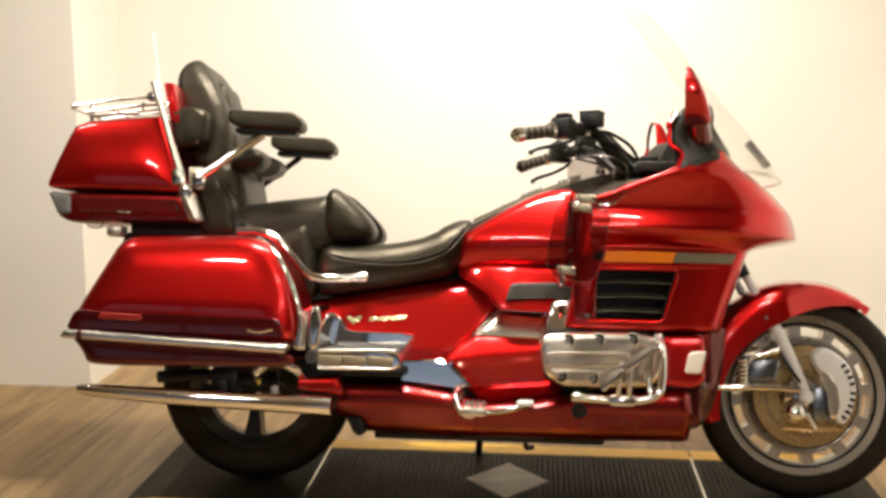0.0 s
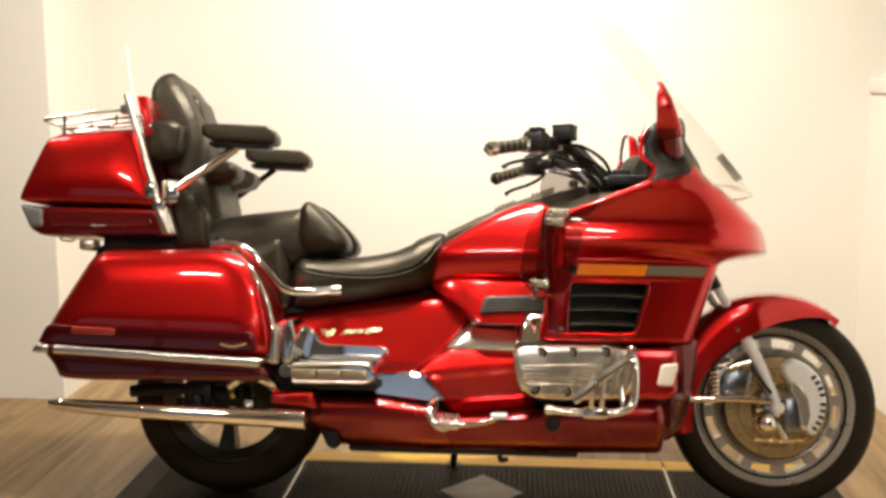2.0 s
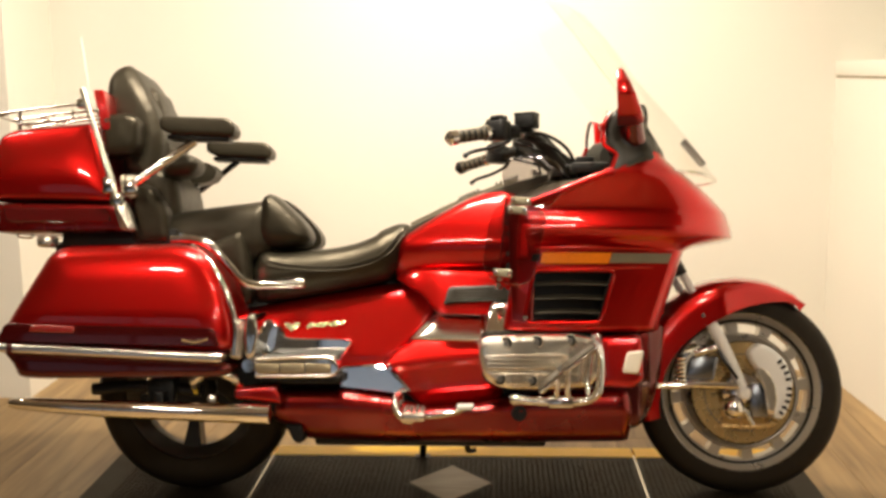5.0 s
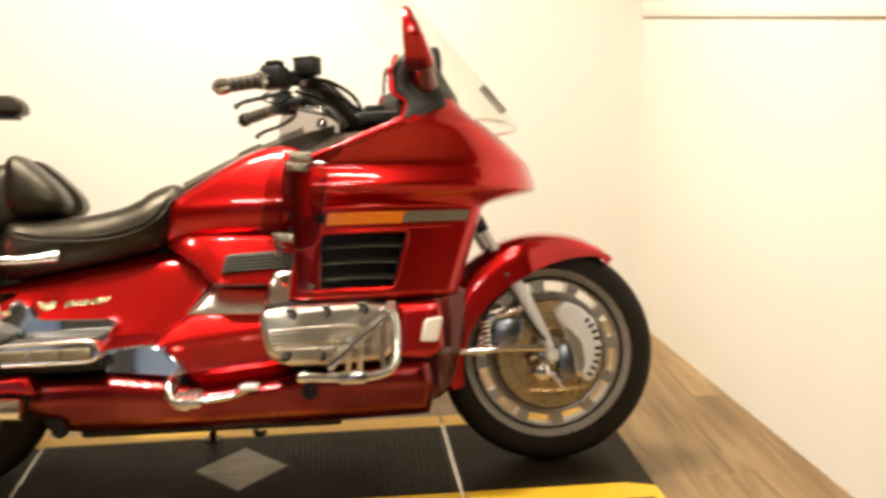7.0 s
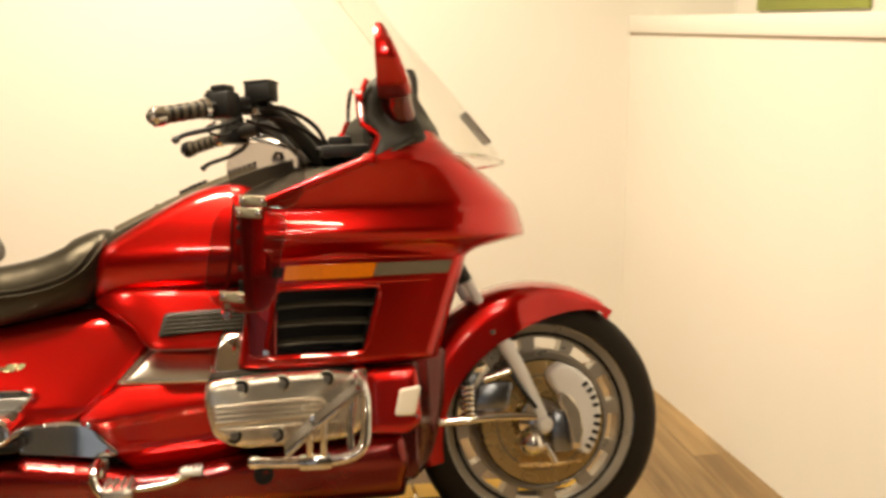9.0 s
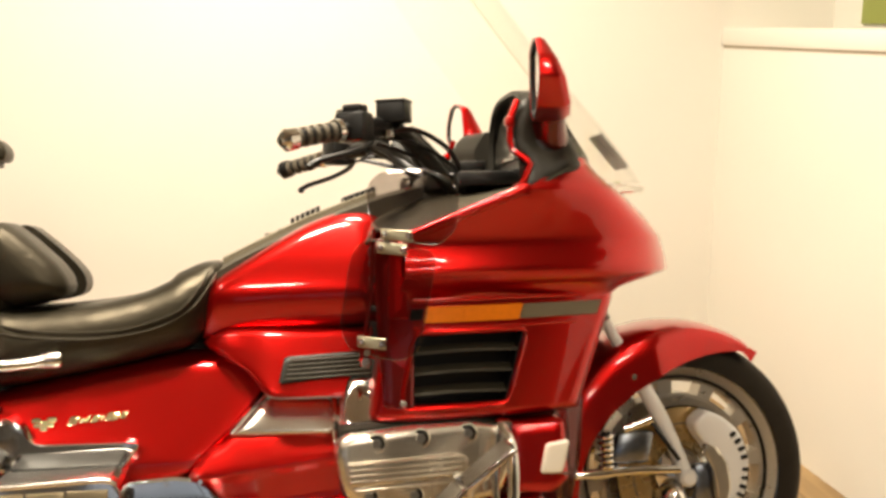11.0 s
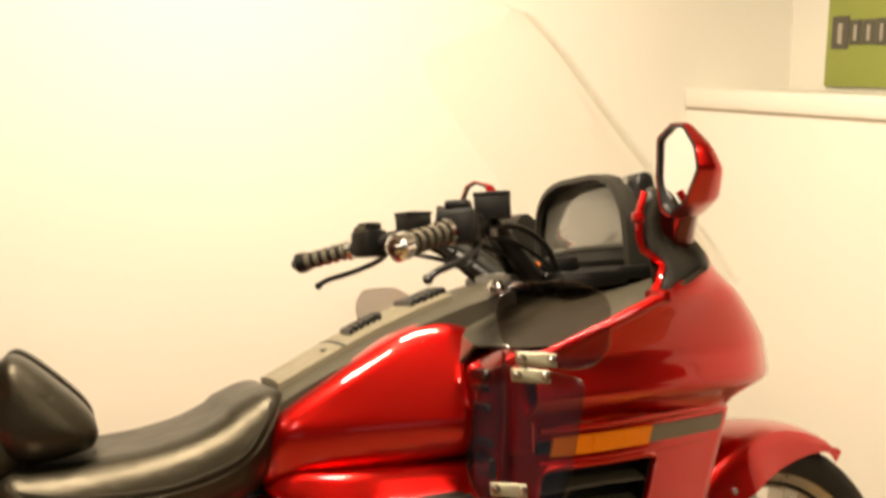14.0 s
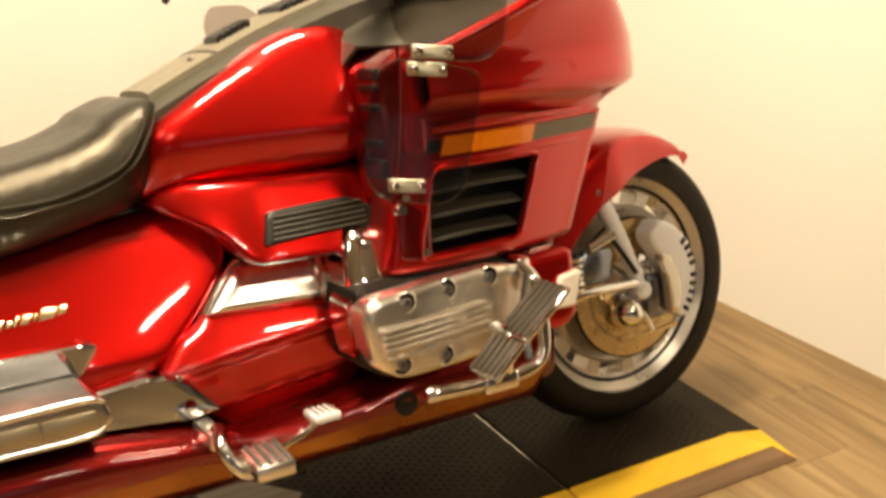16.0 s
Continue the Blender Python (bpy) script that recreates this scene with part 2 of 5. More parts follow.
            out.append(s * (1 - t) ** 2 + p * 2 * t * (1 - t) + e * t * t)
    return out


def skin(rings, cap=True, closed=True):
    """A surface over rings of equal count."""
    bm = bmesh.new()
    grid = [[bm.verts.new(p) for p in ring] for ring in rings]
    n = len(grid[0])
    for a, b in zip(grid, grid[1:]):
        for i in range(n if closed else n - 1):
            j = (i + 1) % n
            bm.faces.new((a[i], a[j], b[j], b[i]))
    if cap and closed:
        bm.faces.new(grid[0][::-1])
        bm.faces.new(grid[-1])
    return bm


def inset(poly, d):
    """A closed 2D polygon moved inwards by d."""
    n = len(poly)
    area = sum(poly[i].x * poly[(i + 1) % n].y - poly[(i + 1) % n].x * poly[i].y for i in range(n))
    sign = 1 if area > 0 else -1
    out = []
    for i in range(n):
        t = (poly[(i + 1) % n] - poly[i - 1])
        t = t.normalized() if t.length > 1e-9 else Vector((1, 0))
        out.append(poly[i] + Vector((-t.y, t.x)) * d * sign)
    return out


def grown(outline, d):
    """An outline moved outwards by d."""
    return [tuple(p) for p in inset([Vector(p) for p in outline], -d)]


def edge_distance(p, poly):
    best = 9.0
    for i in range(len(poly)):
        a, b = poly[i - 1], poly[i]
        d = b - a
        t = max(0.0, min(1.0, (p - a).dot(d) / max(d.length_squared, 1e-12)))
        best = min(best, (p - a - d * t).length)
    return best


def shell(outline, y_in, y_out, r=0.03, bulge=0.0, corner=0.03, warp=None, both=False, nx=34, nz=18, reach=0.1):
    """A body panel: an outline in (x, z), one span high at every x, from y_in out to y_out, its edges rounded by r, its face swelling by bulge. both: the same face at y_in."""
    poly = rounded([Vector(p) for p in outline], corner)
    xs = [p.x for p in poly]
    lo, hi = min(xs), max(xs)
    sgn = 1 if y_out > y_in else -1

    def span(x):
        zs = []
        for i in range(len(poly)):
            a, b = poly[i - 1], poly[i]
            if (a.x - x) * (b.x - x) <= 0 and a.x != b.x:
                zs.append(a.y + (b.y - a.y) * (x - a.x) / (b.x - a.x))
        return (min(zs), max(zs)) if zs else (poly[0].y, poly[0].y)

    def face(y, s):
        grid = []
        for i in range(nx + 1):
            u = 0.5 - 0.5 * math.cos(math.pi * i / nx)
            x = lo + (hi - lo) * min(0.9997, max(0.0003, 0.55 * u + 0.45 * i / nx))
            z0, z1 = span(x)
            col = []
            for k in range(nz + 1):
                v = 0.6 * (0.5 - 0.5 * math.cos(math.pi * k / nz)) + 0.4 * k / nz
                z = z0 + (z1 - z0) * v
                d = 0.0 if k in (0, nz) or i in (0, nx) else edge_distance(Vector((x, z)), poly)
                e = min(d, r)
                drop = r - math.sqrt(max(0.0, r * r - (r - e) ** 2))
                f = min(1.0, d / reach)
                col.append((x, y + s * (bulge * f * (2 - f) - drop), z))
            grid.append(col)
        return grid
    front = face(y_out, sgn)
    back = face(y_in, -sgn) if both else None
    bm = bmesh.new()

    def lay(grid):
        vs = [[bm.verts.new(p) for p in col] for col in grid]
        for a, b in zip(vs, vs[1:]):
            for k in range(nz):
                bm.faces.new((a[k], a[k + 1], b[k + 1], b[k]))
        return [vs[i][0] for i in range(nx + 1)] + [vs[nx][k] for k in range(1, nz + 1)] + [vs[i][nz] for i in range(nx - 1, -1, -1)] + [vs[0][k] for k in range(nz - 1, 0, -1)]
    rim = lay(front)
    if both:
        rim2 = lay(back)
    else:
        rim2 = [bm.verts.new((v.co.x, y_in, v.co.z)) for v in rim]
        bm.faces.new(rim2)
    for i in range(len(rim)):
        bm.faces.new((rim[i - 1], rim[i], rim2[i], rim2[i - 1]))
    bmesh.ops.remove_doubles(bm, verts=bm.verts[:], dist=2e-5)
    if warp:
        for v in bm.verts:
            v.co = warp(*v.co)
    return bm


def tube(pts, r, sides=10, n=6, smooth=True, taper=None):
    line = smooth_line(pts, n) if smooth and len(pts) > 2 else [Vector(p) for p in pts]
    rings = []
    up = Vector((0, 0, 1))
    for i, p in enumerate(line):
        t = (line[min(i + 1, len(line) - 1)] - line[max(i - 1, 0)]).normalized()
        if abs(t.dot(up)) > 0.95:
            up = Vector((1, 0, 0)) if abs(t.x) < 0.9 else Vector((0, 1, 0))
        a = t.cross(up).normalized()
        up = a.cross(t).normalized()
        rr = r if taper is None else taper(i / (len(line) - 1))
        rings.append([p + (a * math.cos(k * math.tau / sides) + up * math.sin(k * math.tau / sides)) * rr for k in range(sides)])
    return skin(rings)


def lathe(profile, centre, axis="y", sides=48, closed=True):
    """Turns a profile of (radius, along) round an axis through centre."""
    cx, cy, cz = centre
    rings = []
    for r, a in profile:
        ring = []
        for k in range(sides):
            c, s = math.cos(k * math.tau / sides) * r, math.sin(k * math.tau / sides) * r
            ring.append({"y": (cx + c, cy + a, cz + s), "x": (cx + a, cy + c, cz + s), "z": (cx + c, cy + s, cz + a)}[axis])
        rings.append(ring)
    if closed:
        rings.append(rings[0])
    bm = skin(rings, cap=not closed)
    bmesh.ops.remove_doubles(bm, verts=bm.verts[:], dist=1e-6)
    return bm


def box(x0, x1, y0, y1, z0, z1, bevel=0.004, segs=2, warp=None):
    bm = bmesh.new()
    bmesh.ops.create_cube(bm, size=1, matrix=Matrix.Translation(((x0 + x1) / 2, (y0 + y1) / 2, (z0 + z1) / 2)) @ Matrix.Diagonal((abs(x1 - x0), abs(y1 - y0), abs(z1 - z0), 1)))
    if bevel:
        bmesh.ops.bevel(bm, geom=bm.edges[:], offset=bevel, segments=segs, affect="EDGES", profile=0.5)
    if warp:
        for v in bm.verts:
            v.co = warp(*v.co)
    return bm


def move(bm, m):
    bmesh.ops.transform(bm, matrix=m, verts=bm.verts[:])
    return bm


def joined(*bms):
    out = bms[0]
    for b in bms[1:]:
        me = bpy.data.meshes.new("tmp")
        b.to_mesh(me)
        b.free()
        out.from_mesh(me)
        bpy.data.meshes.remove(me)
    return out


def lerp(a, b, t):
    return a + (b - a) * max(0.0, min(1.0, t))


def ramp(x, table):
    """Straight lines through a short table of (x, value)."""
    if x <= table[0][0]:
        return table[0][1]
    for (x0, v0), (x1, v1) in zip(table, table[1:]):
        if x <= x1:
            return v0 + (v1 - v0) * (x - x0) / (x1 - x0)
    return table[-1][1]


def sheet(rows, thick=0.0):
    """A surface over rows of points, given some thickness."""
    bm = skin(rows, cap=False, closed=False)
    if thick:
        bmesh.ops.recalc_face_normals(bm, faces=bm.faces[:])
        bm.normal_update()
        n, m = len(rows), len(rows[0])
        outer = list(bm.verts)
        inner = [bm.verts.new(v.co - v.normal * thick) for v in outer]
        for a in range(n - 1):
            for b in range(m - 1):
                q = [a * m + b, a * m + b + 1, (a + 1) * m + b + 1, (a + 1) * m + b]
                bm.faces.new([inner[k] for k in q[::-1]])
        loop = list(range(m)) + [a * m + m - 1 for a in range(1, n)] + [(n - 1) * m + b for b in range(m - 2, -1, -1)] + [a * m for a in range(n - 2, 0, -1)]
        for k in range(len(loop)):
            p, q = loop[k - 1], loop[k]
            bm.faces.new((outer[p], outer[q], inner[q], inner[p]))
    return bm


def rod(a, b, r, sides=12):
    return tube([a, b], r, sides)


def bolt(x, y, z, r, h, sides=16, axis="y"):
    return lathe([(0.0, 0.0), (r * 0.5, 0.0), (r, -h * 0.0), (r, -h), (r * 0.9, -h * 1.15), (r * 0.55, -h * 1.15), (r * 0.5, -h * 0.7), (0.0, -h * 0.7)], (x, y, z), axis, sides)


# ---- the room ----
RIGHT, BACK, LEFTPANEL, REAR, WEST, NICHE = 2.43, 1.40, 0.95, -8.0, -6.0, -0.957


def structure(name, bm, mat, label, category, parent=None):
    return tagged(part(name, bm, mat, parent), label, category, kind="structure")


T = 0.12
LEDGE, UPPER = 1.264, 2.84
EASTEND, FAREAST = -1.15, 6.5


def skew(x, y, z):
    """The east wall runs a little out of square with the back wall."""
    return (x - 0.055 * (y - 0.3), y, z)


structure("wall_north", box(NICHE, UPPER + T, BACK, BACK + T, 0, CEIL, 0), PAINT, "cream painted back wall behind the motorcycle", "wall")
structure("wall_northwest", box(WEST - T, NICHE, LEFTPANEL, BACK + T, 0, CEIL, 0), PAINT, "cream painted wall block that stands forward", "wall")
structure("wall_east", box(RIGHT, UPPER + T, EASTEND, BACK, 0, LEDGE - 0.004, 0, warp=skew), PAINT, "cream painted half-height wall with a ledge", "wall")
structure("wall_east_upper", box(UPPER, UPPER + T, EASTEND, BACK, LEDGE, CEIL, 0, warp=skew), PAINT, "cream painted upper wall set back over the ledge", "wall")
structure("wall_west", box(WEST - T, WEST, REAR, LEFTPANEL, 0, CEIL, 0), DARKWALL, "plain grey showroom wall, out of view", "wall")
structure("ceiling", box(WEST - T, FAREAST + T, REAR - T, BACK + T, CEIL, CEIL + T, 0), CEILING, "plain painted ceiling", "ceiling")
structure("trim", box(RIGHT - 0.006, UPPER, EASTEND, BACK, LEDGE + 0.006, LEDGE + 0.066, 0.004, warp=skew), PAINT, "cream painted ledge board on the half wall", "trim")
structure("trim_seam", box(RIGHT + 0.003, RIGHT + 0.05, EASTEND, BACK - 0.002, LEDGE - 0.003, LEDGE + 0.0055, 0, warp=skew), SEAM, "thin dark seam under the ledge board", "trim")
structure("wall_southeast", box(UPPER + T + 0.08, FAREAST + T, EASTEND, EASTEND + T, 0, CEIL, 0), DARKWALL, "plain grey showroom wall, out of view", "wall")
structure("wall_far_east", box(FAREAST, FAREAST + T, REAR, EASTEND, 0, CEIL, 0), DARKWALL, "plain grey showroom wall, out of view", "wall")

# the shop front behind the camera, whose daylight shows in the chrome
SILL, HEAD_Z = 0.35, 1.95
WINDOWS = [(-3.9, -1.5), (-0.9, 1.5)]
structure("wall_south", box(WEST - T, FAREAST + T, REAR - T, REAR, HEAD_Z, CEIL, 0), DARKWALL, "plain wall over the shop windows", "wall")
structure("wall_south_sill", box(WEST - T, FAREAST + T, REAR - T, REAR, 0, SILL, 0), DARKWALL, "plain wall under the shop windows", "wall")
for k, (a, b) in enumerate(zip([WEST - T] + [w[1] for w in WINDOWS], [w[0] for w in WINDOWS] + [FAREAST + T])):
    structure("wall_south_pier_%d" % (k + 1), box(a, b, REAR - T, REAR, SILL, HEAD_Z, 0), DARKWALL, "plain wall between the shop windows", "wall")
for k, (a, b) in enumerate(WINDOWS):
    win = tagged(new("window_%d" % (k + 1)), "shop window with dark frame and pale daylight outside", "window", kind="structure")
    for x0, x1, z0, z1 in ((a, a + 0.05, SILL, HEAD_Z), (b - 0.05, b, SILL, HEAD_Z), (a + 0.05, b - 0.05, SILL, SILL + 0.05), (a + 0.05, b - 0.05, HEAD_Z - 0.05, HEAD_Z), ((a + b) / 2 - 0.025, (a + b) / 2 + 0.025, SILL + 0.05, HEAD_Z - 0.05)):
        part("window_frame", box(x0, x1, REAR - 0.09, REAR - 0.03, z0, z1, 0.004), BLACK, win)
structure("backdrop", box(WEST - 1, FAREAST + 1, REAR - 1.02, REAR - 1.0, -0.1, 3.2, 0), DAYLIGHT, "pale daylight outside the shop windows", "backdrop")

# the green wall sign
sign = tagged(new("wall_sign"), "olive green wall sign with a dark unreadable bar", "sign")
part("board", box(UPPER - 0.016, UPPER - 0.001, 0.53, 1.21, 1.345, 1.70, 0.002, warp=skew), GREEN, sign)
y1 = 1.185
for k, (wd, h) in enumerate(((0.075, 0.040), (0.050, 0.030), (0.055, 0.030), (0.045, 0.032), (0.050, 0.030), (0.048, 0.030), (0.055, 0.036), (0.050, 0.030), (0.060, 0.034), (0.055, 0.030))):
    part("bar", box(UPPER - 0.020, UPPER - 0.0165, y1 - wd, y1, 1.518 - h * 1.3, 1.518 + h * 1.3, 0.001, 1, warp=skew), SIGN_DARK, sign)
    part("bar_core", box(UPPER - 0.0225, UPPER - 0.0205, y1 - wd * 0.66, y1 - wd * 0.40, 1.518 - h * 0.9, 1.518 + h * 0.75, 0.0005, 1, warp=skew), SIGN_PALE, sign)
    y1 -= wd + 0.004

# ceiling lamps, all out of view, the last three of them added
for lx, ly, lsx, lsy, lw in LAMPS:
    lamp = tagged(new("ceiling_lamp"), "unseen white ceiling lamp with two fluorescent tubes", "lamp", group="ceiling lamps")
    part("housing", box(lx - lsx / 2, lx + lsx / 2, ly - 0.07, ly + 0.07, CEIL - 0.05, CEIL, 0.006), WHITE, lamp)
    for s in (-1, 1):
        part("tube", tube([(lx - lsx / 2 + 0.02, ly + s * 0.035, CEIL - 0.07), (lx + lsx / 2 - 0.02, ly + s * 0.035, CEIL - 0.07)], 0.013, 10), TUBE, lamp)

# ---- the display mat ----
MX0, MX1, MY0, MY1, MTOP = -0.315, 1.935, -0.275, 0.205, 0.043
S1, S2, MMID = 0.203, 1.412, (MY0 + MY1) / 2
NEAR, FAR = 0.075, 0.105
mat = tagged(new("display_mat"), "black rubber display mat with yellow edges under the motorcycle", "mat")


def prism(poly, z0, z1):
    bm = skin([[(x, y, z0) for x, y in poly], [(x, y, z1) for x, y in poly]])
    bmesh.ops.bevel(bm, geom=[e for e in bm.edges if all(v.co.z > z1 - 1e-5 for v in e.verts)], offset=0.003, segments=2, affect="EDGES")
    return bm


G = 0.004
part("panel", prism([(MX0 + 0.075, MY0), (S1 - G, MY0), (S1 - G, MY1), (MX0 + 0.075, MY1), (MX0, MY1 + 0.021), (MX0, MY0 - 0.021)], 0, MTOP), MAT, mat)
part("panel", prism([(S1 + G, MY0), (S2 - G, MY0), (S2 - G, MY1), (S1 + G, MY1)], 0, MTOP), MAT, mat)
part("panel", prism([(S2 + G, MY0), (MX1 - 0.075, MY0), (MX1, MY0 - 0.021), (MX1, MY1 + 0.021), (MX1 - 0.075, MY1), (S2 + G, MY1)], 0, MTOP), MAT, mat)
for sx in (S1, S2):
    part("seam_strip", box(sx - G, sx + G, MY0 - 0.04, MY1 + 0.04, 0.002, MTOP - 0.006, 0), ALLOY, mat, "worn metal joint strip")
# low pips over the mat, denser towards the wheel
pips = bmesh.new()
px = MX0 + 0.10
row = 0
while px < MX1 - 0.085:
    py = MY0 + 0.012 + (0.010 if row % 2 else 0)
    while py < MY1 - 0.01:
        inside = abs(px - 0.812) / 0.145 + abs(py + 0.035) / 0.16 < 1
        if not inside and min(abs(px - S1), abs(px - S2)) > 0.012:
            jx, jy = px + random.uniform(-0.002, 0.002), py + random.uniform(-0.002, 0.002)
            ring = [(jx + 0.0066 * math.cos(k * math.tau / 6), jy + 0.0050 * math.sin(k * math.tau / 6)) for k in range(6)]
            low = [pips.verts.new((qx, qy, MTOP + 0.0002)) for qx, qy in ring]
            top = [pips.verts.new((jx + (qx - jx) * 0.55, jy + (qy - jy) * 0.55, MTOP + 0.0020)) for qx, qy in ring]
            for k in range(6):
                pips.faces.new((low[k], low[(k + 1) % 6], top[(k + 1) % 6], top[k]))
            pips.faces.new(top)
        py += 0.020
    px += 0.0165
    row += 1
pip = part("rubber_grain", pips, MAT, mat)
tagged(pip, kind="stuff")
part("diamond_inlay", prism([(0.680, -0.035), (0.812, -0.186), (0.944, -0.035), (0.812, 0.116)], 0.03, MTOP + 0.0022), INLAY, mat, "pale brown diamond inlay")


def edge(s, y_in, wide):
    """The yellow border and the brown skirt on one long side, with mitred ends, in three lengths."""
    cuts = [MX0 + 0.075, S1, S2, MX1 - 0.075]
    for k in range(3):
        a, b = cuts[k] + (G if k else 0), cuts[k + 1] - (G if k < 2 else 0)
        a1, b1 = (a - 0.055 if k == 0 else a), (b + 0.055 if k == 2 else b)
        a2, b2 = (a - 0.105 if k == 0 else a), (b + 0.105 if k == 2 else b)
        y1, y2 = y_in + s * wide, y_in + s * (wide + 0.03)
        part("yellow_border", skin([[(a, y_in, MTOP + 0.001), (a1, y1, 0.036), (a1, y1, 0.002), (a, y_in, 0.002)], [(b, y_in, MTOP + 0.001), (b1, y1, 0.036), (b1, y1, 0.002), (b, y_in, 0.002)]]), YELLOW, mat, "scuffed yellow border")
        part("skirt", skin([[(a1, y1, 0.034), (a2, y2, 0.004), (a2, y2, 0.001), (a1, y1, 0.001)], [(b1, y1, 0.034), (b2, y2, 0.004), (b2, y2, 0.001), (b1, y1, 0.001)]]), SKIRT, mat, "brown bevelled skirt")


def corner(sx, s, y_in, wide):
    """The yellow end piece that wraps a corner of the mat."""
    xi, xo = (MX1 - 0.075, MX1) if sx > 0 else (MX0 + 0.075, MX0)
    poly = [(xi, y_in), (xi + sx * 0.055, y_in + s * wide), (xi + sx * 0.105, y_in + s * (wide + 0.03)), (xo, y_in + s * 0.021)]
    part("corner_piece", skin([[(x, y, 0.002) for x, y in poly], [(x, y, z) for (x, y), z in zip(poly, (MTOP + 0.001, 0.036, 0.006, MTOP - 0.002))]]), YELLOW, mat)


for sx in (-1, 1):
    corner(sx, -1, MY0, NEAR)
    corner(sx, 1, MY1, FAR)
edge(-1, MY0, NEAR)
edge(1, MY1, FAR)

# ---- the motorcycle, built upright and leaned on its stand ----
bike = tagged(new("motorcycle"), "red touring motorcycle with chrome trim leaning on its stand", "motorcycle")
bike.matrix_world = pose(0, 0, 0, -12) @ pose(0, -0.10, 0.0165)
bike.empty_display_size = 0.3
FW, RW = (1.687, 0.0, 0.316), (0.03, 0.0, 0.315)


def holder(name, parent, label=""):
    """An empty part that carries sub-parts."""
    ob = new(name)
    ob.parent = parent
    if label:
        ob["label"] = label
    return ob


def wheel(name, c, r_tyre, half, r_rim, label, rim_mat):
    hub = holder(name, bike, label)
    r_mid = r_rim - 0.004
    depth = r_tyre - r_mid
    prof = []
    for k in range(17):
        a = math.pi * k / 16
        prof.append((r_mid + depth * math.sin(a) ** 0.62, -half * math.cos(a) * (1.0 - 0.10 * (1 - math.sin(a)))))
    part("tyre", lathe(prof + [(r_mid - 0.006, half * 0.7), (r_mid - 0.006, -half * 0.7)], c, sides=80), RUBBER, hub, "black rubber tyre")
    w = half * 0.80
    rim = [(r_rim + 0.004, -w), (r_rim + 0.004, -w + 0.006), (r_rim - 0.008, -w + 0.010), (r_rim - 0.014, -w + 0.030), (r_rim - 0.030, -0.02),
           (r_rim - 0.030, 0.02), (r_rim - 0.014, w - 0.03), (r_rim - 0.008, w - 0.010), (r_rim + 0.004, w - 0.006), (r_rim + 0.004, w),
           (r_rim - 0.006, w), (r_rim - 0.018, w - 0.012), (r_rim - 0.040, 0.024), (r_rim - 0.040, -0.024), (r_rim - 0.018, -w + 0.012), (r_rim - 0.006, -w)]
    part("rim", lathe(rim, c, sides=80), rim_mat, hub, "cast alloy rim")
    for sd in (-1, 1):
        part("rim_lip", lathe([(r_rim + 0.0045, sd * (w + 0.001)), (r_rim - 0.001, sd * (w + 0.0035)), (r_rim - 0.007, sd * (w + 0.001)), (r_rim - 0.004, sd * (w - 0.002))], c, sides=80), CHROME, hub)
    return hub


front = wheel("front_wheel", FW, 0.306, 0.064, 0.242, "front wheel with cast alloy rim and brake disc", ALLOY_RIM)
rear = wheel("rear_wheel", RW, 0.305, 0.080, 0.213, "rear wheel with wide black tyre", ALLOY_DARK)


def ring_sector(c, r0, r1, a0, a1, y0, y1, n=8, bow=0.0):
    """A flat piece of a ring, between two radii and two angles in degrees."""
    rings = []
    for k in range(n + 1):
        a = radians(lerp(a0, a1, k / n))
        f = 1 + bow * math.sin(math.pi * k / n)
        ca, sa = math.cos(a), math.sin(a)
        rings.append([(c[0] + ca * r0 * f, y0, c[2] + sa * r0 * f), (c[0] + ca * r1, y0, c[2] + sa * r1), (c[0] + ca * r1, y1, c[2] + sa * r1), (c[0] + ca * r0 * f, y1, c[2] + sa * r0 * f)])
    return skin(rings)


# front wheel: web of short spokes with oval windows, disc, hub
for k in range(12):
    a = k * 30 + 6
    part("spoke", ring_sector(FW, 0.168, 0.206, a - 5.0, a + 5.0, -0.026, 0.026, 3), ALLOY_RIM, front)
part("spoke_ring", lathe([(0.110, -0.024), (0.150, -0.030), (0.168, -0.034), (0.175, -0.028), (0.175, 0.028), (0.168, 0.034), (0.150, 0.030), (0.110, 0.024)], FW, sides=64), ALLOY_RIM, front)
for side in (-1, 1):
    part("brake_disc", lathe([(0.075, side * 0.066), (0.150, side * 0.066), (0.150, side * 0.072), (0.075, side * 0.072)], FW, sides=72), DISC, front, "steel brake disc tinted gold for the reflected floor")
    part("disc_edge", lathe([(0.1500, side * 0.0655), (0.1535, side * 0.0655), (0.1535, side * 0.0728), (0.1500, side * 0.0728)], FW, sides=72), RUBBER, front)
    part("rim_groove", lathe([(0.2085, side * 0.031), (0.211, side * 0.0345), (0.2155, side * 0.036), (0.2165, side * 0.033)], FW, sides=80), BLACK, front)
    part("disc_groove", lathe([(0.112, side * 0.0715), (0.112, side * 0.0728), (0.115, side * 0.0728), (0.115, side * 0.0715)], FW, sides=72), ALLOY_DARK, front)
part("hub", lathe([(0.0, -0.085), (0.02, -0.085), (0.045, -0.075), (0.06, -0.06), (0.078, -0.05), (0.112, -0.03), (0.112, 0.03), (0.06, 0.06), (0.02, 0.085), (0.0, 0.085)], FW, sides=48, closed=False), CHROME, front, "polished hub")
# rear wheel: dark dished centre with five spokes
part("hub", lathe([(0.0, -0.07), (0.05, -0.07), (0.07, -0.05), (0.07, 0.05), (0.05, 0.07), (0.0, 0.07)], RW, sides=40, closed=False), BLACK, rear)
for k in range(5):
    a = k * 72 - 93
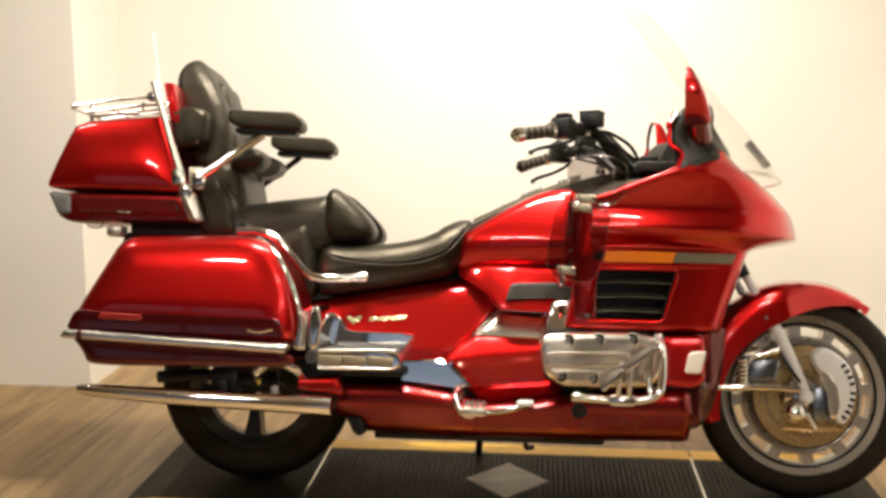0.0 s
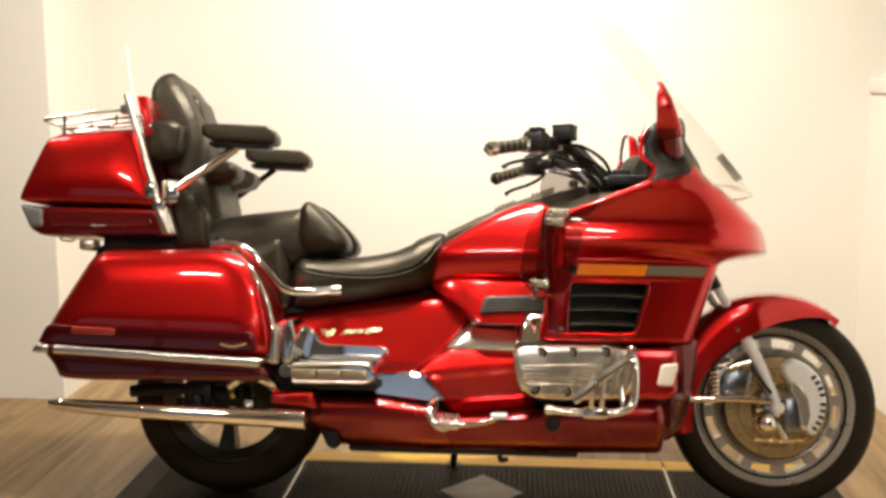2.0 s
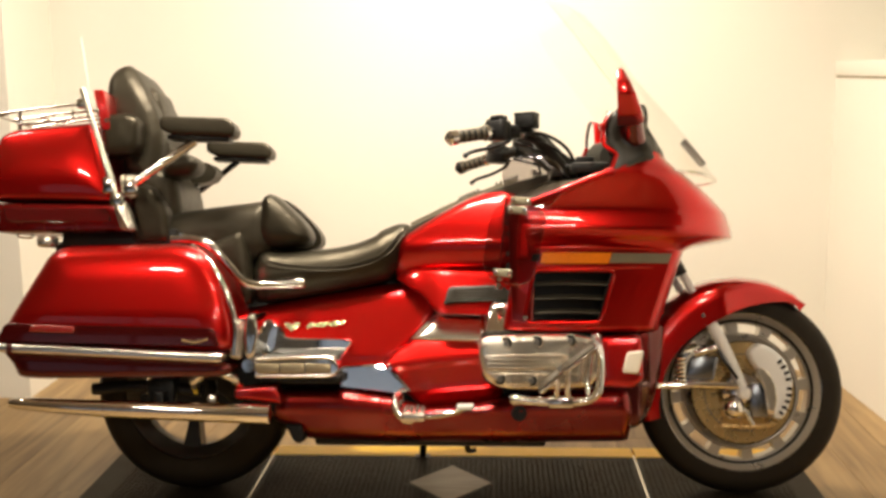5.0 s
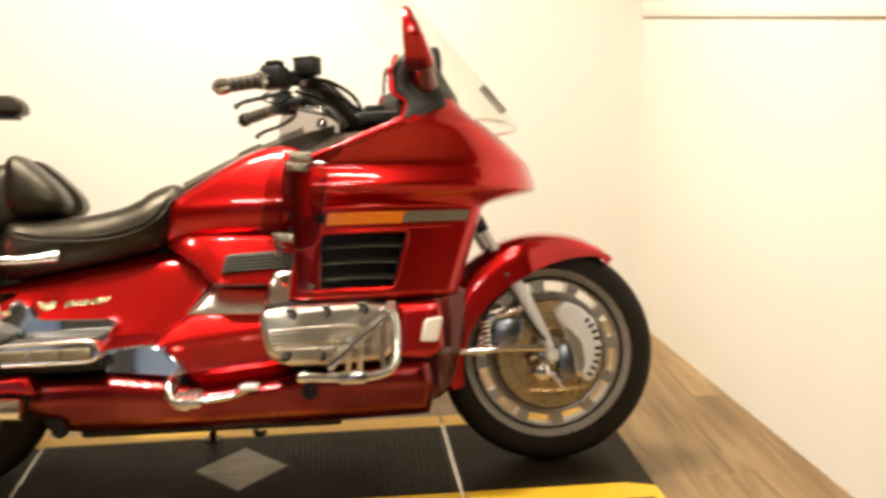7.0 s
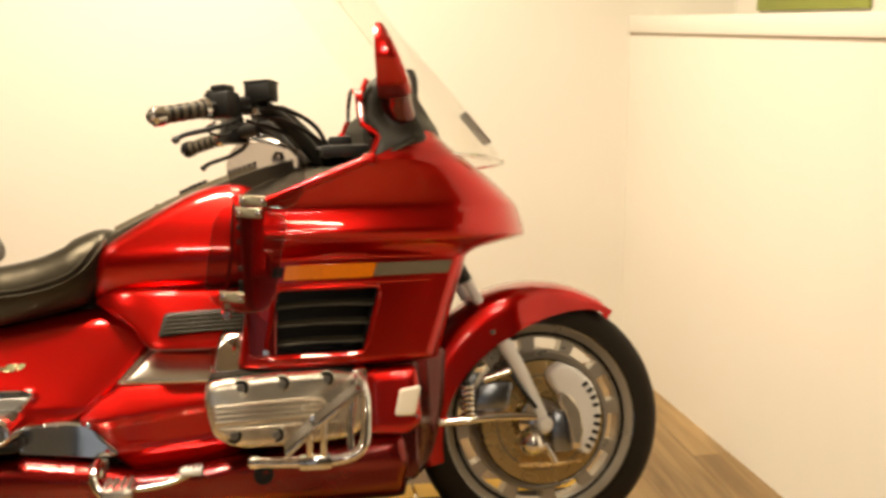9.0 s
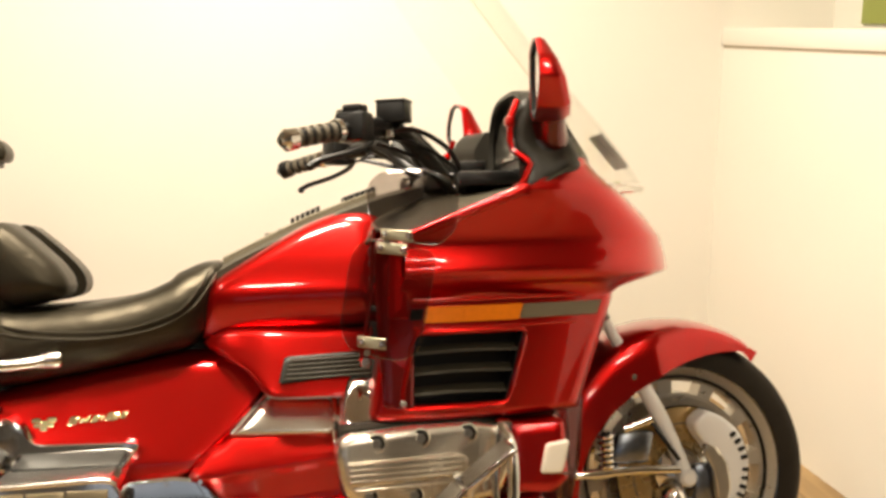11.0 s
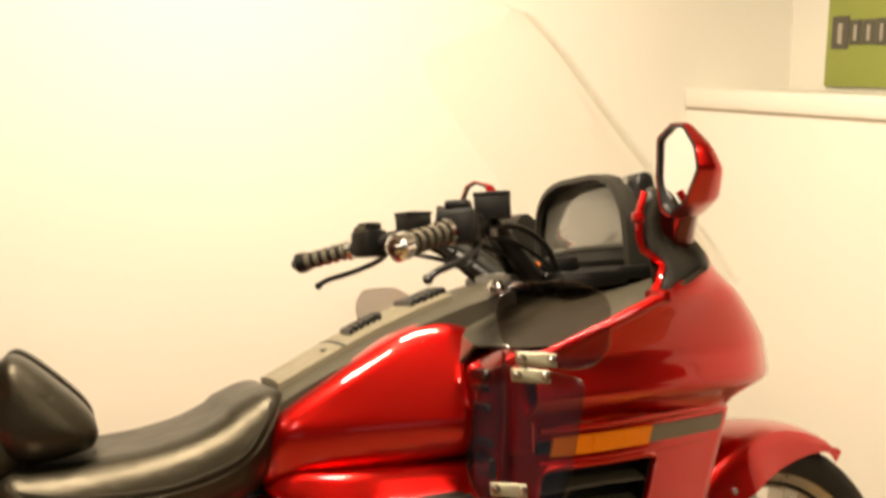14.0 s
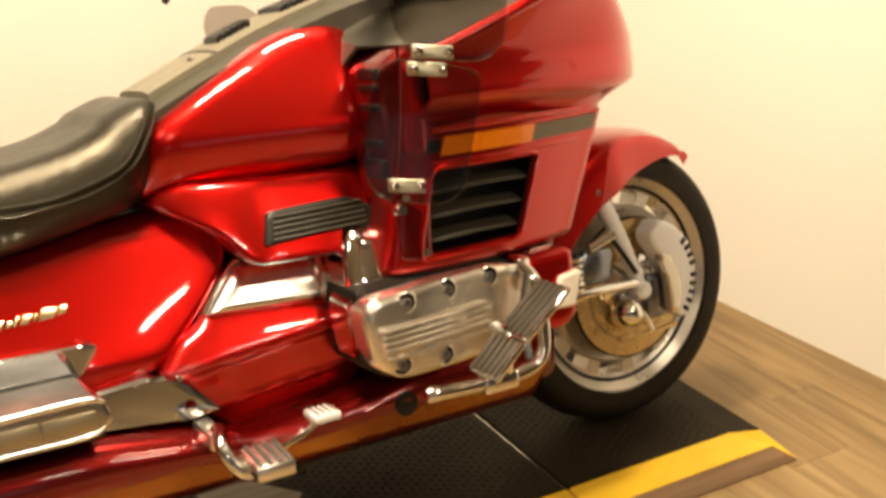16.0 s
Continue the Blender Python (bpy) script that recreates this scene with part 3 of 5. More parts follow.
    part("spoke", ring_sector(RW, 0.06, 0.185, a - 9, a + 9, -0.028, 0.028, 4), BLACK, rear)

# ---- inner frame and engine block ----
part("frame_core", shell([(0.12, 0.30), (0.30, 0.24), (1.28, 0.22), (1.40, 0.50), (1.42, 0.72), (1.20, 0.84), (0.70, 0.66), (0.15, 0.66)], 0.15, -0.15, 0.02, both=True, nx=16, nz=12, warp=lambda x, y, z: (x, y * (ramp(z, [(0.50, 1.0), (0.54, 0.55)]) if x < 1.0 else 1.0), z)), BLACK, bike, "black frame and engine block")
part("rear_mudguard", shell([(-0.46, 0.46), (-0.38, 0.78), (0.25, 0.78), (0.33, 0.40), (0.25, 0.34), (-0.10, 0.36), (-0.34, 0.38)], 0.13, -0.13, 0.03, both=True, nx=14, nz=6), BLACK, bike, "black rear mudguard")
part("seat_base", shell([(-0.13, 0.70), (-0.12, 0.80), (0.24, 0.78), (0.30, 0.59), (0.66, 0.66), (0.62, 0.60), (0.25, 0.56), (0.10, 0.64)], 0.085, -0.085, 0.02, both=True, nx=16, nz=6), BLACK, bike)

part("tail_frame", box(-0.325, 0.02, -0.21, 0.21, 0.735, 0.80, 0.01), BLACK, bike)

# ---- trunk ----
TRUNK_LID = [(-0.490, 1.074), (-0.450, 1.090), (-0.228, 1.110), (-0.148, 0.876), (-0.54, 0.884), (-0.562, 0.892)]


def trunk_warp(x, y, z):
    k = 1 - 0.10 * max(0, (z - 0.90) / 0.2) ** 2
    return (x, y * k, z)


trunk = holder("trunk", bike, "red top case with rear lamps")
part("lid", shell(TRUNK_LID, 0.275, -0.275, 0.012, 0.012, 0.010, warp=trunk_warp, both=True), RED, trunk, "glossy red trunk lid")
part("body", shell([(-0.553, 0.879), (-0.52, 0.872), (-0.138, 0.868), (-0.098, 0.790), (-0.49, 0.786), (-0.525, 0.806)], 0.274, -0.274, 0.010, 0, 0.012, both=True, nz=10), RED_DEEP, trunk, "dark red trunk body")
pair("side_reflector", shell([(-0.472, 0.860), (-0.165, 0.856), (-0.148, 0.815), (-0.465, 0.815)], -0.262, -0.2765, 0.003, 0, 0.012, nz=8), REDLENS, trunk, "dark red reflector band")
pair("tail_lamp", shell([(-0.555, 0.876), (-0.483, 0.866), (-0.480, 0.808), (-0.519, 0.804)], -0.16, -0.279, 0.010, 0.001, 0.010, nx=14, nz=10), LENS, trunk, "clear tail lamp lens")
part("latch_loop", tube([(-0.46, -0.2, 0.797), (-0.457, -0.2, 0.777), (-0.42, -0.2, 0.775), (-0.412, -0.2, 0.795)], 0.003, 8), CHROME, trunk)
pair("front_strip", tube([(-0.247, -0.262, 1.205), (-0.216, -0.272, 1.12), (-0.150, -0.288, 0.94), (-0.128, -0.288, 0.86), (-0.098, -0.284, 0.797)], 0.0098, 10), ALLOY, trunk, "chrome trim bar")
pair("strip_joint", joined(box(-0.172, -0.138, -0.30, -0.275, 0.895, 0.945, 0.008), box(-0.150, -0.112, -0.298, -0.27, 0.86, 0.90, 0.008)), CHROME, trunk)
pair("lower_bracket", box(-0.135, -0.092, -0.288, -0.25, 0.79, 0.875, 0.008, warp=lambda x, y, z: (x - 0.35 * (z - 0.83), y, z)), ALLOY, trunk)
pair("lid_pillar", box(-0.212, -0.178, -0.25, -0.16, 1.085, 1.207, 0.008, warp=lambda x, y, z: (x - 0.22 * (z - 1.15), y, z)), RED, trunk, "red pillar with rivets")
for px, pz in ((-0.208, 1.14), (-0.178, 1.115)):
    part("rivet", bolt(px, -0.25, pz, 0.006, 0.003, 10), CHROME, trunk)
pair("hinge_cap", box(-0.363, -0.316, -0.30, -0.24, 0.742, 0.776, 0.010), ALLOY, trunk, "bright chrome hinge cap")

rack = holder("luggage_rack", bike, "chrome tube luggage rack over the trunk")
for wy, zz in ((0.20, 1.155), (0.11, 1.150), (0.03, 1.150)):
    for s in (-1, 1):
        part("rail", tube([(-0.262, s * wy, zz + 0.018), (-0.40, s * wy, zz + 0.006), (-0.52, s * wy, zz - 0.010)], 0.0042, 8), CHROME_DARK, rack)
part("rear_bar", tube([(-0.50, -0.20, 1.144), (-0.535, -0.17, 1.140), (-0.55, 0, 1.150), (-0.535, 0.17, 1.140), (-0.50, 0.20, 1.144)], 0.0042, 8), CHROME_DARK, rack)
part("cross_bar", tube([(-0.40, -0.20, 1.135), (-0.40, 0.20, 1.135)], 0.004, 8), CHROME_DARK, rack)
part("cross_bar", tube([(-0.275, -0.21, 1.172), (-0.275, 0.21, 1.172)], 0.0045, 8), CHROME_DARK, rack)
pair("lower_rail", tube([(-0.30, -0.20, 1.155), (-0.305, -0.205, 1.125), (-0.36, -0.205, 1.118), (-0.465, -0.205, 1.112)], 0.004, 8), CHROME_DARK, rack)
for px in (-0.46,):
    pair("post", rod((px, -0.2, 1.15), (px, -0.2, 1.085), 0.006), CHROME, rack)
pair("clamp", box(-0.285, -0.252, -0.218, -0.188, 1.158, 1.188, 0.007), CHROME, rack)
part("antenna", tube([(-0.235, -0.24, 1.19), (-0.247, -0.24, 1.27), (-0.262, -0.24, 1.36)], 0.0017, 8), WHITE, bike, "thin white aerial")

# ---- passenger backrest, arm rests, seats ----
BACKREST = [(-0.150, 1.300), (-0.190, 1.292), (-0.217, 1.25), (-0.208, 1.15), (-0.150, 0.95), (-0.06, 0.93), (-0.035, 1.063), (-0.059, 1.15), (-0.106, 1.24)]
rest = holder("passenger_backrest", bike, "black vinyl passenger backrest with side pads")
part("pad", shell([(x - 0.008, z + 0.012) for x, z in BACKREST], 0.165, -0.165, 0.04, 0.0, 0.035, both=True, warp=lambda x, y, z: (x, y * (1 - 0.25 * max(0, (z - 1.15) / 0.15) ** 2), z)), VINYL_SOFT, rest)
part("centre_panel", shell([(-0.085, 1.235), (-0.135, 1.26), (-0.14, 1.0), (-0.040, 0.98), (-0.045, 1.06), (-0.062, 1.15)], 0.085, -0.085, 0.02, 0.0, 0.02, both=True, nz=12), VINYL_SOFT, rest)
pair("side_pad", shell([(-0.205, 1.135), (-0.12, 1.140), (-0.090, 1.12), (-0.093, 1.045), (-0.110, 1.02), (-0.19, 1.012)], -0.12, -0.245, 0.020, 0.006, 0.018, nz=12), VINYL, rest, "padded vinyl bolster")
pair("lower_bolster", shell([(-0.04, 1.02), (0.040, 1.030), (0.068, 1.0), (0.050, 0.965), (-0.04, 0.955)], -0.06, -0.17, 0.03, 0.004, 0.03, nz=12), VINYL_SOFT, rest)
part("lumbar_pad", shell([(-0.17, 0.98), (-0.06, 1.0), (-0.01, 0.97), (0.012, 0.87), (0.0, 0.78), (-0.11, 0.76), (-0.12, 0.85)], 0.165, -0.165, 0.05, 0, 0.03, both=True), VINYL_SOFT, rest)
pair("speaker_box", shell([(-0.12, 0.93), (-0.06, 0.93), (-0.01, 0.86), (0.0, 0.76), (-0.10, 0.755), (-0.12, 0.80)], -0.10, -0.225, 0.02, 0, 0.02, nz=10), VINYL, rest)
pair("hinge_plate", box(-0.135, -0.085, -0.262, -0.232, 0.885, 0.955, 0.008), ALLOY, rest)
ARM = [(-0.010, 1.120), (0.19, 1.112), (0.212, 1.085), (0.206, 1.058), (0.02, 1.068), (-0.012, 1.085)]


def arm_rest(s):
    ob = holder("arm_rest", bike, "black padded arm rest on a bar")
    part("pad", shell(ARM, s * 0.205, s * 0.295, 0.009, 0.002, 0.014, both=True, nz=12), VINYL, ob)
    part("under_plate", box(0.01, 0.19, s * 0.22, s * 0.28, 1.050, 1.064, 0.004, warp=lambda x, y, z: (x, y, z - 0.04 * (x - 0.1))), BLACK, ob)
    part("bar", tube([(0.085, s * 0.25, 1.052), (0.0, s * 0.262, 0.99), (-0.10, s * 0.272, 0.918)], 0.0135 if s < 0 else 0.010, 12), CHROME if s < 0 else BLACK, ob)
    part("bar_end", box(-0.118, -0.078, s * 0.255, s * 0.285, 0.895, 0.935, 0.008), CHROME, ob)


arm_rest(-1)
arm_rest(1)

RIDER = [(0.25, 0.744), (0.35, 0.742), (0.472, 0.752), (0.55, 0.768), (0.61, 0.796), (0.66, 0.818), (0.69, 0.820), (0.714, 0.800), (0.706, 0.74), (0.685, 0.69), (0.643, 0.648), (0.50, 0.617), (0.305, 0.585), (0.235, 0.575), (0.22, 0.66)]


def seat_warp(x, y, z):
    k = ramp(x, [(0.22, 1.0), (0.45, 1.0), (0.62, 0.93), (0.72, 0.80)])
    dip = 0.018 * (1 - min(1, abs(y) / 0.17) ** 2) if z > 0.72 and x < 0.6 else 0
    return (x, y * k, z - dip + 0.02 * max(0, (abs(y) - 0.05)) * (x < 0.3))


seat = holder("rider_seat", bike, "creased black vinyl rider seat")
part("cushion", shell(RIDER, 0.205, -0.205, 0.085, 0.0, 0.03, warp=seat_warp, both=True, nx=46, nz=26), VINYL, seat)


def seat_y(x, z):
    """Where the rider seat's right face lies."""
    d = edge_distance(Vector((x, z)), [Vector(p) for p in RIDER])
    e = min(d, 0.085)
    y = -(0.205 - (0.085 - math.sqrt(max(0, 0.085 ** 2 - (0.085 - e) ** 2))))
    return seat_warp(x, y, z)[1]


for line in ([(0.24, 0.725), (0.29, 0.705), (0.36, 0.692), (0.43, 0.688), (0.50, 0.690), (0.56, 0.702), (0.62, 0.725), (0.655, 0.765), (0.675, 0.800)],
             [(0.236, 0.70), (0.29, 0.690), (0.36, 0.680), (0.45, 0.676), (0.53, 0.682), (0.59, 0.697), (0.64, 0.725), (0.672, 0.765), (0.690, 0.795)]):
    pair("piping", tube([(x, seat_y(x, z) - 0.0008, z) for x, z in line], 0.0028, 6), VINYL_SOFT, seat)
part("cross_seam", tube([(0.40, -0.075, 0.737), (0.405, -0.03, 0.7305), (0.405, 0.03, 0.7305), (0.40, 0.075, 0.737)], 0.003, 6), BLACK, seat)
part("cross_seam", tube([(0.545, -0.075, 0.755), (0.55, -0.03, 0.7485), (0.55, 0.03, 0.7485), (0.545, 0.075, 0.755)], 0.003, 6), BLACK, seat)

pseat = holder("passenger_seat", bike, "black vinyl passenger seat with side wings")
PASS = [(-0.11, 0.80), (-0.02, 0.850), (0.10, 0.868), (0.228, 0.882), (0.275, 0.890), (0.30, 0.83), (0.30, 0.73), (0.24, 0.70), (0.163, 0.690), (-0.09, 0.72)]
part("cushion", shell(PASS, 0.19, -0.19, 0.07, 0.0, 0.03, both=True, nx=40, nz=20), VINYL_SOFT, pseat)
WING = [(0.235, 0.80), (0.258, 0.895), (0.283, 0.912), (0.325, 0.880), (0.385, 0.822), (0.408, 0.785), (0.398, 0.752), (0.32, 0.738), (0.26, 0.745)]
pair("wing", shell(WING, -0.055, -0.185, 0.05, 0.008, 0.03, nx=30, nz=18), VINYL, pseat, "rounded vinyl wing")
part("lumbar_pleats", shell([(0.25, 0.75), (0.265, 0.885), (0.30, 0.885), (0.365, 0.81), (0.372, 0.75)], 0.07, -0.07, 0.02, 0, 0.02, both=True, nz=10), VINYL_SOFT, pseat)
pair("side_skirt", shell([(-0.10, 0.745), (0.10, 0.755), (0.21, 0.80), (0.235, 0.72), (0.245, 0.60), (0.22, 0.57), (0.16, 0.66), (0.08, 0.72)], -0.12, -0.205, 0.03, 0, 0.02, nz=12), VINYL, pseat)
part("wing_button", move(bolt(0, 0, 0, 0.008, 0.004, 12), pose(0.372, -0.152, 0.80, 0, 0, 40)), VINYL_SOFT, pseat)

# ---- saddlebags ----
BAG = [(-0.285, 0.742), (0.076, 0.750), (0.150, 0.726), (0.208, 0.632), (0.243, 0.500), (0.232, 0.447), (-0.400, 0.468), (-0.438, 0.469), (-0.432, 0.482), (-0.392, 0.557)]


def saddlebag(s):
    ob = holder("saddlebag", bike, "glossy red hard saddlebag with chrome bottom trim")

    def side(name, bm, m, label="", parent=ob):
        return part(name, bm if s < 0 else flipped(bm), m, parent, label)
    side("lid", shell(BAG, -0.16, -0.395, 0.036, 0.018, 0.045, nx=44, nz=24, warp=lambda x, y, z: (x, y + (0.02 * max(0, (z - 0.55) / 0.2) if y < -0.25 else 0), z)), RED)
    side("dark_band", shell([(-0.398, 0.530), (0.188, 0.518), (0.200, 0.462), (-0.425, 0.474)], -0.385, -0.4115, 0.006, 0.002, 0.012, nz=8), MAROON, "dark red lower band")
    side("reflector", shell([(-0.325, 0.524), (-0.20, 0.519), (-0.20, 0.500), (-0.33, 0.503)], -0.40, -0.4165, 0.003, 0, 0.006, nx=12, nz=4), REDLENS_BRIGHT, "red reflector strip")
    side("badge", tube([(0.10, -0.4145, 0.483), (0.135, -0.4145, 0.477), (0.172, -0.4145, 0.486)], 0.0045, 8), CHROME)
    side("trim_strip", shell([(-0.434, 0.473), (-0.33, 0.469), (0.21, 0.445), (0.21, 0.421), (-0.33, 0.445), (-0.437, 0.449)], -0.30, -0.421, 0.007, 0, 0.004, nx=24, nz=8), SATIN, "chrome bottom trim")
    side("strip_clip", box(-0.385, -0.372, -0.4285, -0.40, 0.445, 0.472, 0.002), MAROON)
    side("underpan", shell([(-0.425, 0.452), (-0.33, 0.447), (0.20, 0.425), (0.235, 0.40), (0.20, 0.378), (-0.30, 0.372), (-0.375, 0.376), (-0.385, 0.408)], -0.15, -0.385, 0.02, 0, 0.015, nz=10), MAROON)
    side("front_rail", tube([(0.10, -0.33, 0.742), (0.165, -0.36, 0.690), (0.212, -0.378, 0.61), (0.240, -0.385, 0.52), (0.236, -0.385, 0.44)], 0.009, 10), CHROME)
    side("front_rail", tube([(0.03, -0.29, 0.764), (0.09, -0.295, 0.764), (0.145, -0.30, 0.745), (0.195, -0.29, 0.690), (0.242, -0.27, 0.640), (0.30, -0.235, 0.634), (0.385, -0.205, 0.640)], 0.0125, 12), CHROME, "chrome guard rail")
    side("rail_tip", lathe([(0, -0.012), (0.012, -0.012), (0.0165, -0.006), (0.0165, 0.024), (0.012, 0.030), (0, 0.030)], (0.370, -0.207, 0.640), "x", 16, False), CHROME)
    side("rail_knob", lathe([(0, 0), (0.010, 0.002), (0.011, 0.012), (0, 0.018)], (0.058, -0.293, 0.768), "z", 12, False), CHROME)
    side("vertical_trim", shell([(0.262, 0.552), (0.288, 0.556), (0.300, 0.50), (0.286, 0.430), (0.262, 0.425), (0.255, 0.49)], -0.20, -0.365, 0.012, 0, 0.012, nx=10, nz=14), CHROME)
    side("vertical_trim", shell([(0.215, 0.535), (0.248, 0.540), (0.252, 0.48), (0.250, 0.425), (0.215, 0.425), (0.208, 0.47)], -0.20, -0.352, 0.010, 0, 0.01, nx=10, nz=14), ALLOY)
    side("hose_loop", tube([(0.108, -0.30, 0.335), (0.110, -0.33, 0.362), (0.140, -0.335, 0.386), (0.175, -0.335, 0.390), (0.215, -0.33, 0.375), (0.235, -0.30, 0.35)], 0.014, 12), CHROME)
    side("bracket_knob", lathe([(0, -0.03), (0.018, -0.03), (0.022, -0.01), (0.016, 0.02), (0, 0.02)], (0.272, -0.335, 0.41), "y", 14, False), CHROME)
    side("catch", box(0.145, 0.175, -0.332, -0.30, 0.300, 0.325, 0.008), CHROME)


saddlebag(-1)
saddlebag(1)

# ---- silencers ----
def silencer(s):
    ob = holder("silencer", bike, "long tapered chrome silencer")

    def shape(t):
        return ramp(t, [(0, 0.012), (0.03, 0.018), (0.35, 0.023), (0.7, 0.027), (1, 0.028)])
    part("barrel", tube([(-0.41, s * 0.345, 0.302), (-0.20, s * 0.345, 0.290), (0.05, s * 0.34, 0.282), (0.325, s * 0.33, 0.272)], 0.03, 20, 8, taper=shape), CHROME, ob)
    part("seam_ring", lathe([(0.0235, -0.004), (0.0255, 0), (0.0235, 0.004)], (-0.135, s * 0.344, 0.287), "x", 24), CHROME, ob)
    part("bracket", joined(box(-0.03, 0.05, s * 0.28, s * 0.32, 0.30, 0.37, 0.01), box(0.0, 0.03, s * 0.29, s * 0.35, 0.29, 0.335, 0.006)), BLACK, ob)
    part("link_arm", tube([(-0.20, s * 0.27, 0.335), (-0.05, s * 0.27, 0.345), (0.12, s * 0.27, 0.33)], 0.018, 10), BLACK, ob)
    part("front_cap", shell([(0.22, 0.345), (0.34, 0.352), (0.36, 0.30), (0.22, 0.312)], s * 0.26, s * 0.325, 0.012, 0, 0.012, nx=12, nz=8), RED, ob, "red painted front cap")


silencer(-1)
silencer(1)

# ---- tank shelter, side covers, engine ----
TANK = [(0.682, 0.772), (0.80, 0.845), (0.88, 0.888), (0.945, 0.910), (1.01, 0.905), (1.045, 0.875), (1.040, 0.76), (1.025, 0.690), (0.86, 0.672), (0.650, 0.660), (0.665, 0.72)]


def tank_warp(x, y, z):
    k = ramp(x, [(0.65, 0.74), (0.69, 0.79), (0.85, 0.95), (0.98, 1.08), (1.05, 1.02)])
    k *= 1.03 - 0.22 * (max(0, 0.765 - z) / 0.10) ** 2 - 0.27 * (max(0, z - 0.725) / 0.185) ** 1.6
    return (x, y * k, z)


tank = holder("tank_shelter", bike, "glossy red tank shelter with grey top cover")
part("shelter", shell(grown(TANK, 0.005), 0.217, -0.217, 0.028, 0.004, 0.03, warp=tank_warp, both=True, nx=46, nz=26), RED, tank)


def cover_top(x):
    return ramp(x, [(0.66, 0.790), (0.70, 0.815), (0.773, 0.850), (0.876, 0.897), (0.95, 0.925), (1.02, 0.948), (1.10, 0.968), (1.20, 0.985)])


def band(x0, x1, w0, w1, lift, drop, n=10, m=8, arch=0.012):
    rings = []
    for i in range(n + 1):
        x = lerp(x0, x1, i / n)
        w = lerp(w0, w1, i / n)
        zt = cover_top(x) + lift
        rings.append([(x, -w, zt - drop)] + [(x, lerp(-w, w, k / m), zt - arch * abs(2 * k / m - 1) ** 3) for k in range(m + 1)] + [(x, w, zt - drop)])
    return skin(rings)


part("top_cover", band(0.685, 1.11, 0.148, 0.175, 0, 0.05), GREY, tank, "grey plastic top cover")
part("centre_panel", band(0.70, 1.02, 0.088, 0.095, 0.012, 0.03, arch=0.004), GREY_LIGHT, tank, "raised tan-grey centre panel")
part("lid_seam", band(0.815, 0.82, 0.090, 0.090, 0.0135, 0.02, 1, 4, 0.004), BLACK, tank)
for k in range(6):
    x = 0.842 + k * 0.011
    part("lid_catch", band(x, x + 0.007, 0.034, 0.034, 0.024, 0.02, 1, 4, 0.002), BLACK, tank)
for k in range(6):
    x = 0.955 + k * 0.012
    part("vent_slat", band(x, x + 0.007, 0.055, 0.055, 0.022, 0.02, 1, 4, 0.002), BLACK, tank)
part("lock", lathe([(0, 0), (0.010, 0), (0.010, 0.004), (0.004, 0.005), (0, 0.003)], (0.795, -0.035, cover_top(0.795) + 0.010), "z", 16, False), CHROME, tank)

COWL = [(0.655, 0.655), (0.70, 0.680), (0.886, 0.674), (1.02, 0.676), (1.025, 0.60), (1.005, 0.552), (0.92, 0.550), (0.785, 0.552), (0.755, 0.60), (0.70, 0.632)]


def vent_lean(x, y, z):
    return (x, y + (0.42 * (z - 0.60) if y < -0.14 else 0), z)


cowl = holder("side_cowl", bike, "red cowl with a black slatted vent")
for s in (-1, 1):
    bm = shell(grown(COWL, 0.004), -0.06, -0.236, 0.011, 0.004, 0.02, nz=14, warp=lambda x, y, z: (x, y + (0.07 * max(0, min(1, (0.84 - x) / 0.18)) ** 2 - 0.42 * (0.60 - z) if y < -0.1 else 0), z))
    part("panel", bm if s < 0 else flipped(bm), RED, cowl)
    bm = shell([(0.820, 0.629), (0.964, 0.634), (1.020, 0.604), (1.006, 0.580), (0.934, 0.588), (0.806, 0.578)], -0.13, -0.248, 0.004, 0, 0.006, nx=20, nz=8, warp=vent_lean)
    part("vent_frame", bm if s < 0 else flipped(bm), GREY_DARK, cowl)
    bm = shell([(0.828, 0.625), (0.962, 0.630), (1.010, 0.604), (1.000, 0.586), (0.934, 0.592), (0.815, 0.583)], -0.15, -0.2495, 0.001, 0, 0.004, nx=16, nz=6, warp=vent_lean)
    part("vent_recess", bm if s < 0 else flipped(bm), RUBBER, cowl)
    for k in range(5):
        z = 0.5875 + 0.0084 * k
        bm = box(0.820 + 0.002 * k, 0.985, -0.2475, -0.228, z, z + 0.0024, 0.0008, 1, warp=lambda x, y, zz: vent_lean(x, y - 0.005, zz + 0.03 * (x - 0.86)))
        part("vent_slat", bm if s < 0 else flipped(bm), GREY, cowl)

SC = [(0.205, 0.562), (0.385, 0.598), (0.60, 0.634), (0.722, 0.637), (0.752, 0.615), (0.780, 0.560), (0.725, 0.493), (0.665, 0.440), (0.632, 0.405), (0.515, 0.392), (0.39, 0.404), (0.235, 0.434)]


def side_lean(x, y, z):
    """The upper edge of the side cover leans in towards the seat."""
    top = ramp(x, [(0.205, 0.565), (0.385, 0.595), (0.60, 0.63), (0.74, 0.635)])
    f = max(0.0, 1 - (top - z) / 0.03)
    return (x, y + (0.018 * f * f + 0.34 * max(0, z - 0.43) if y < -0.12 else 0), z)


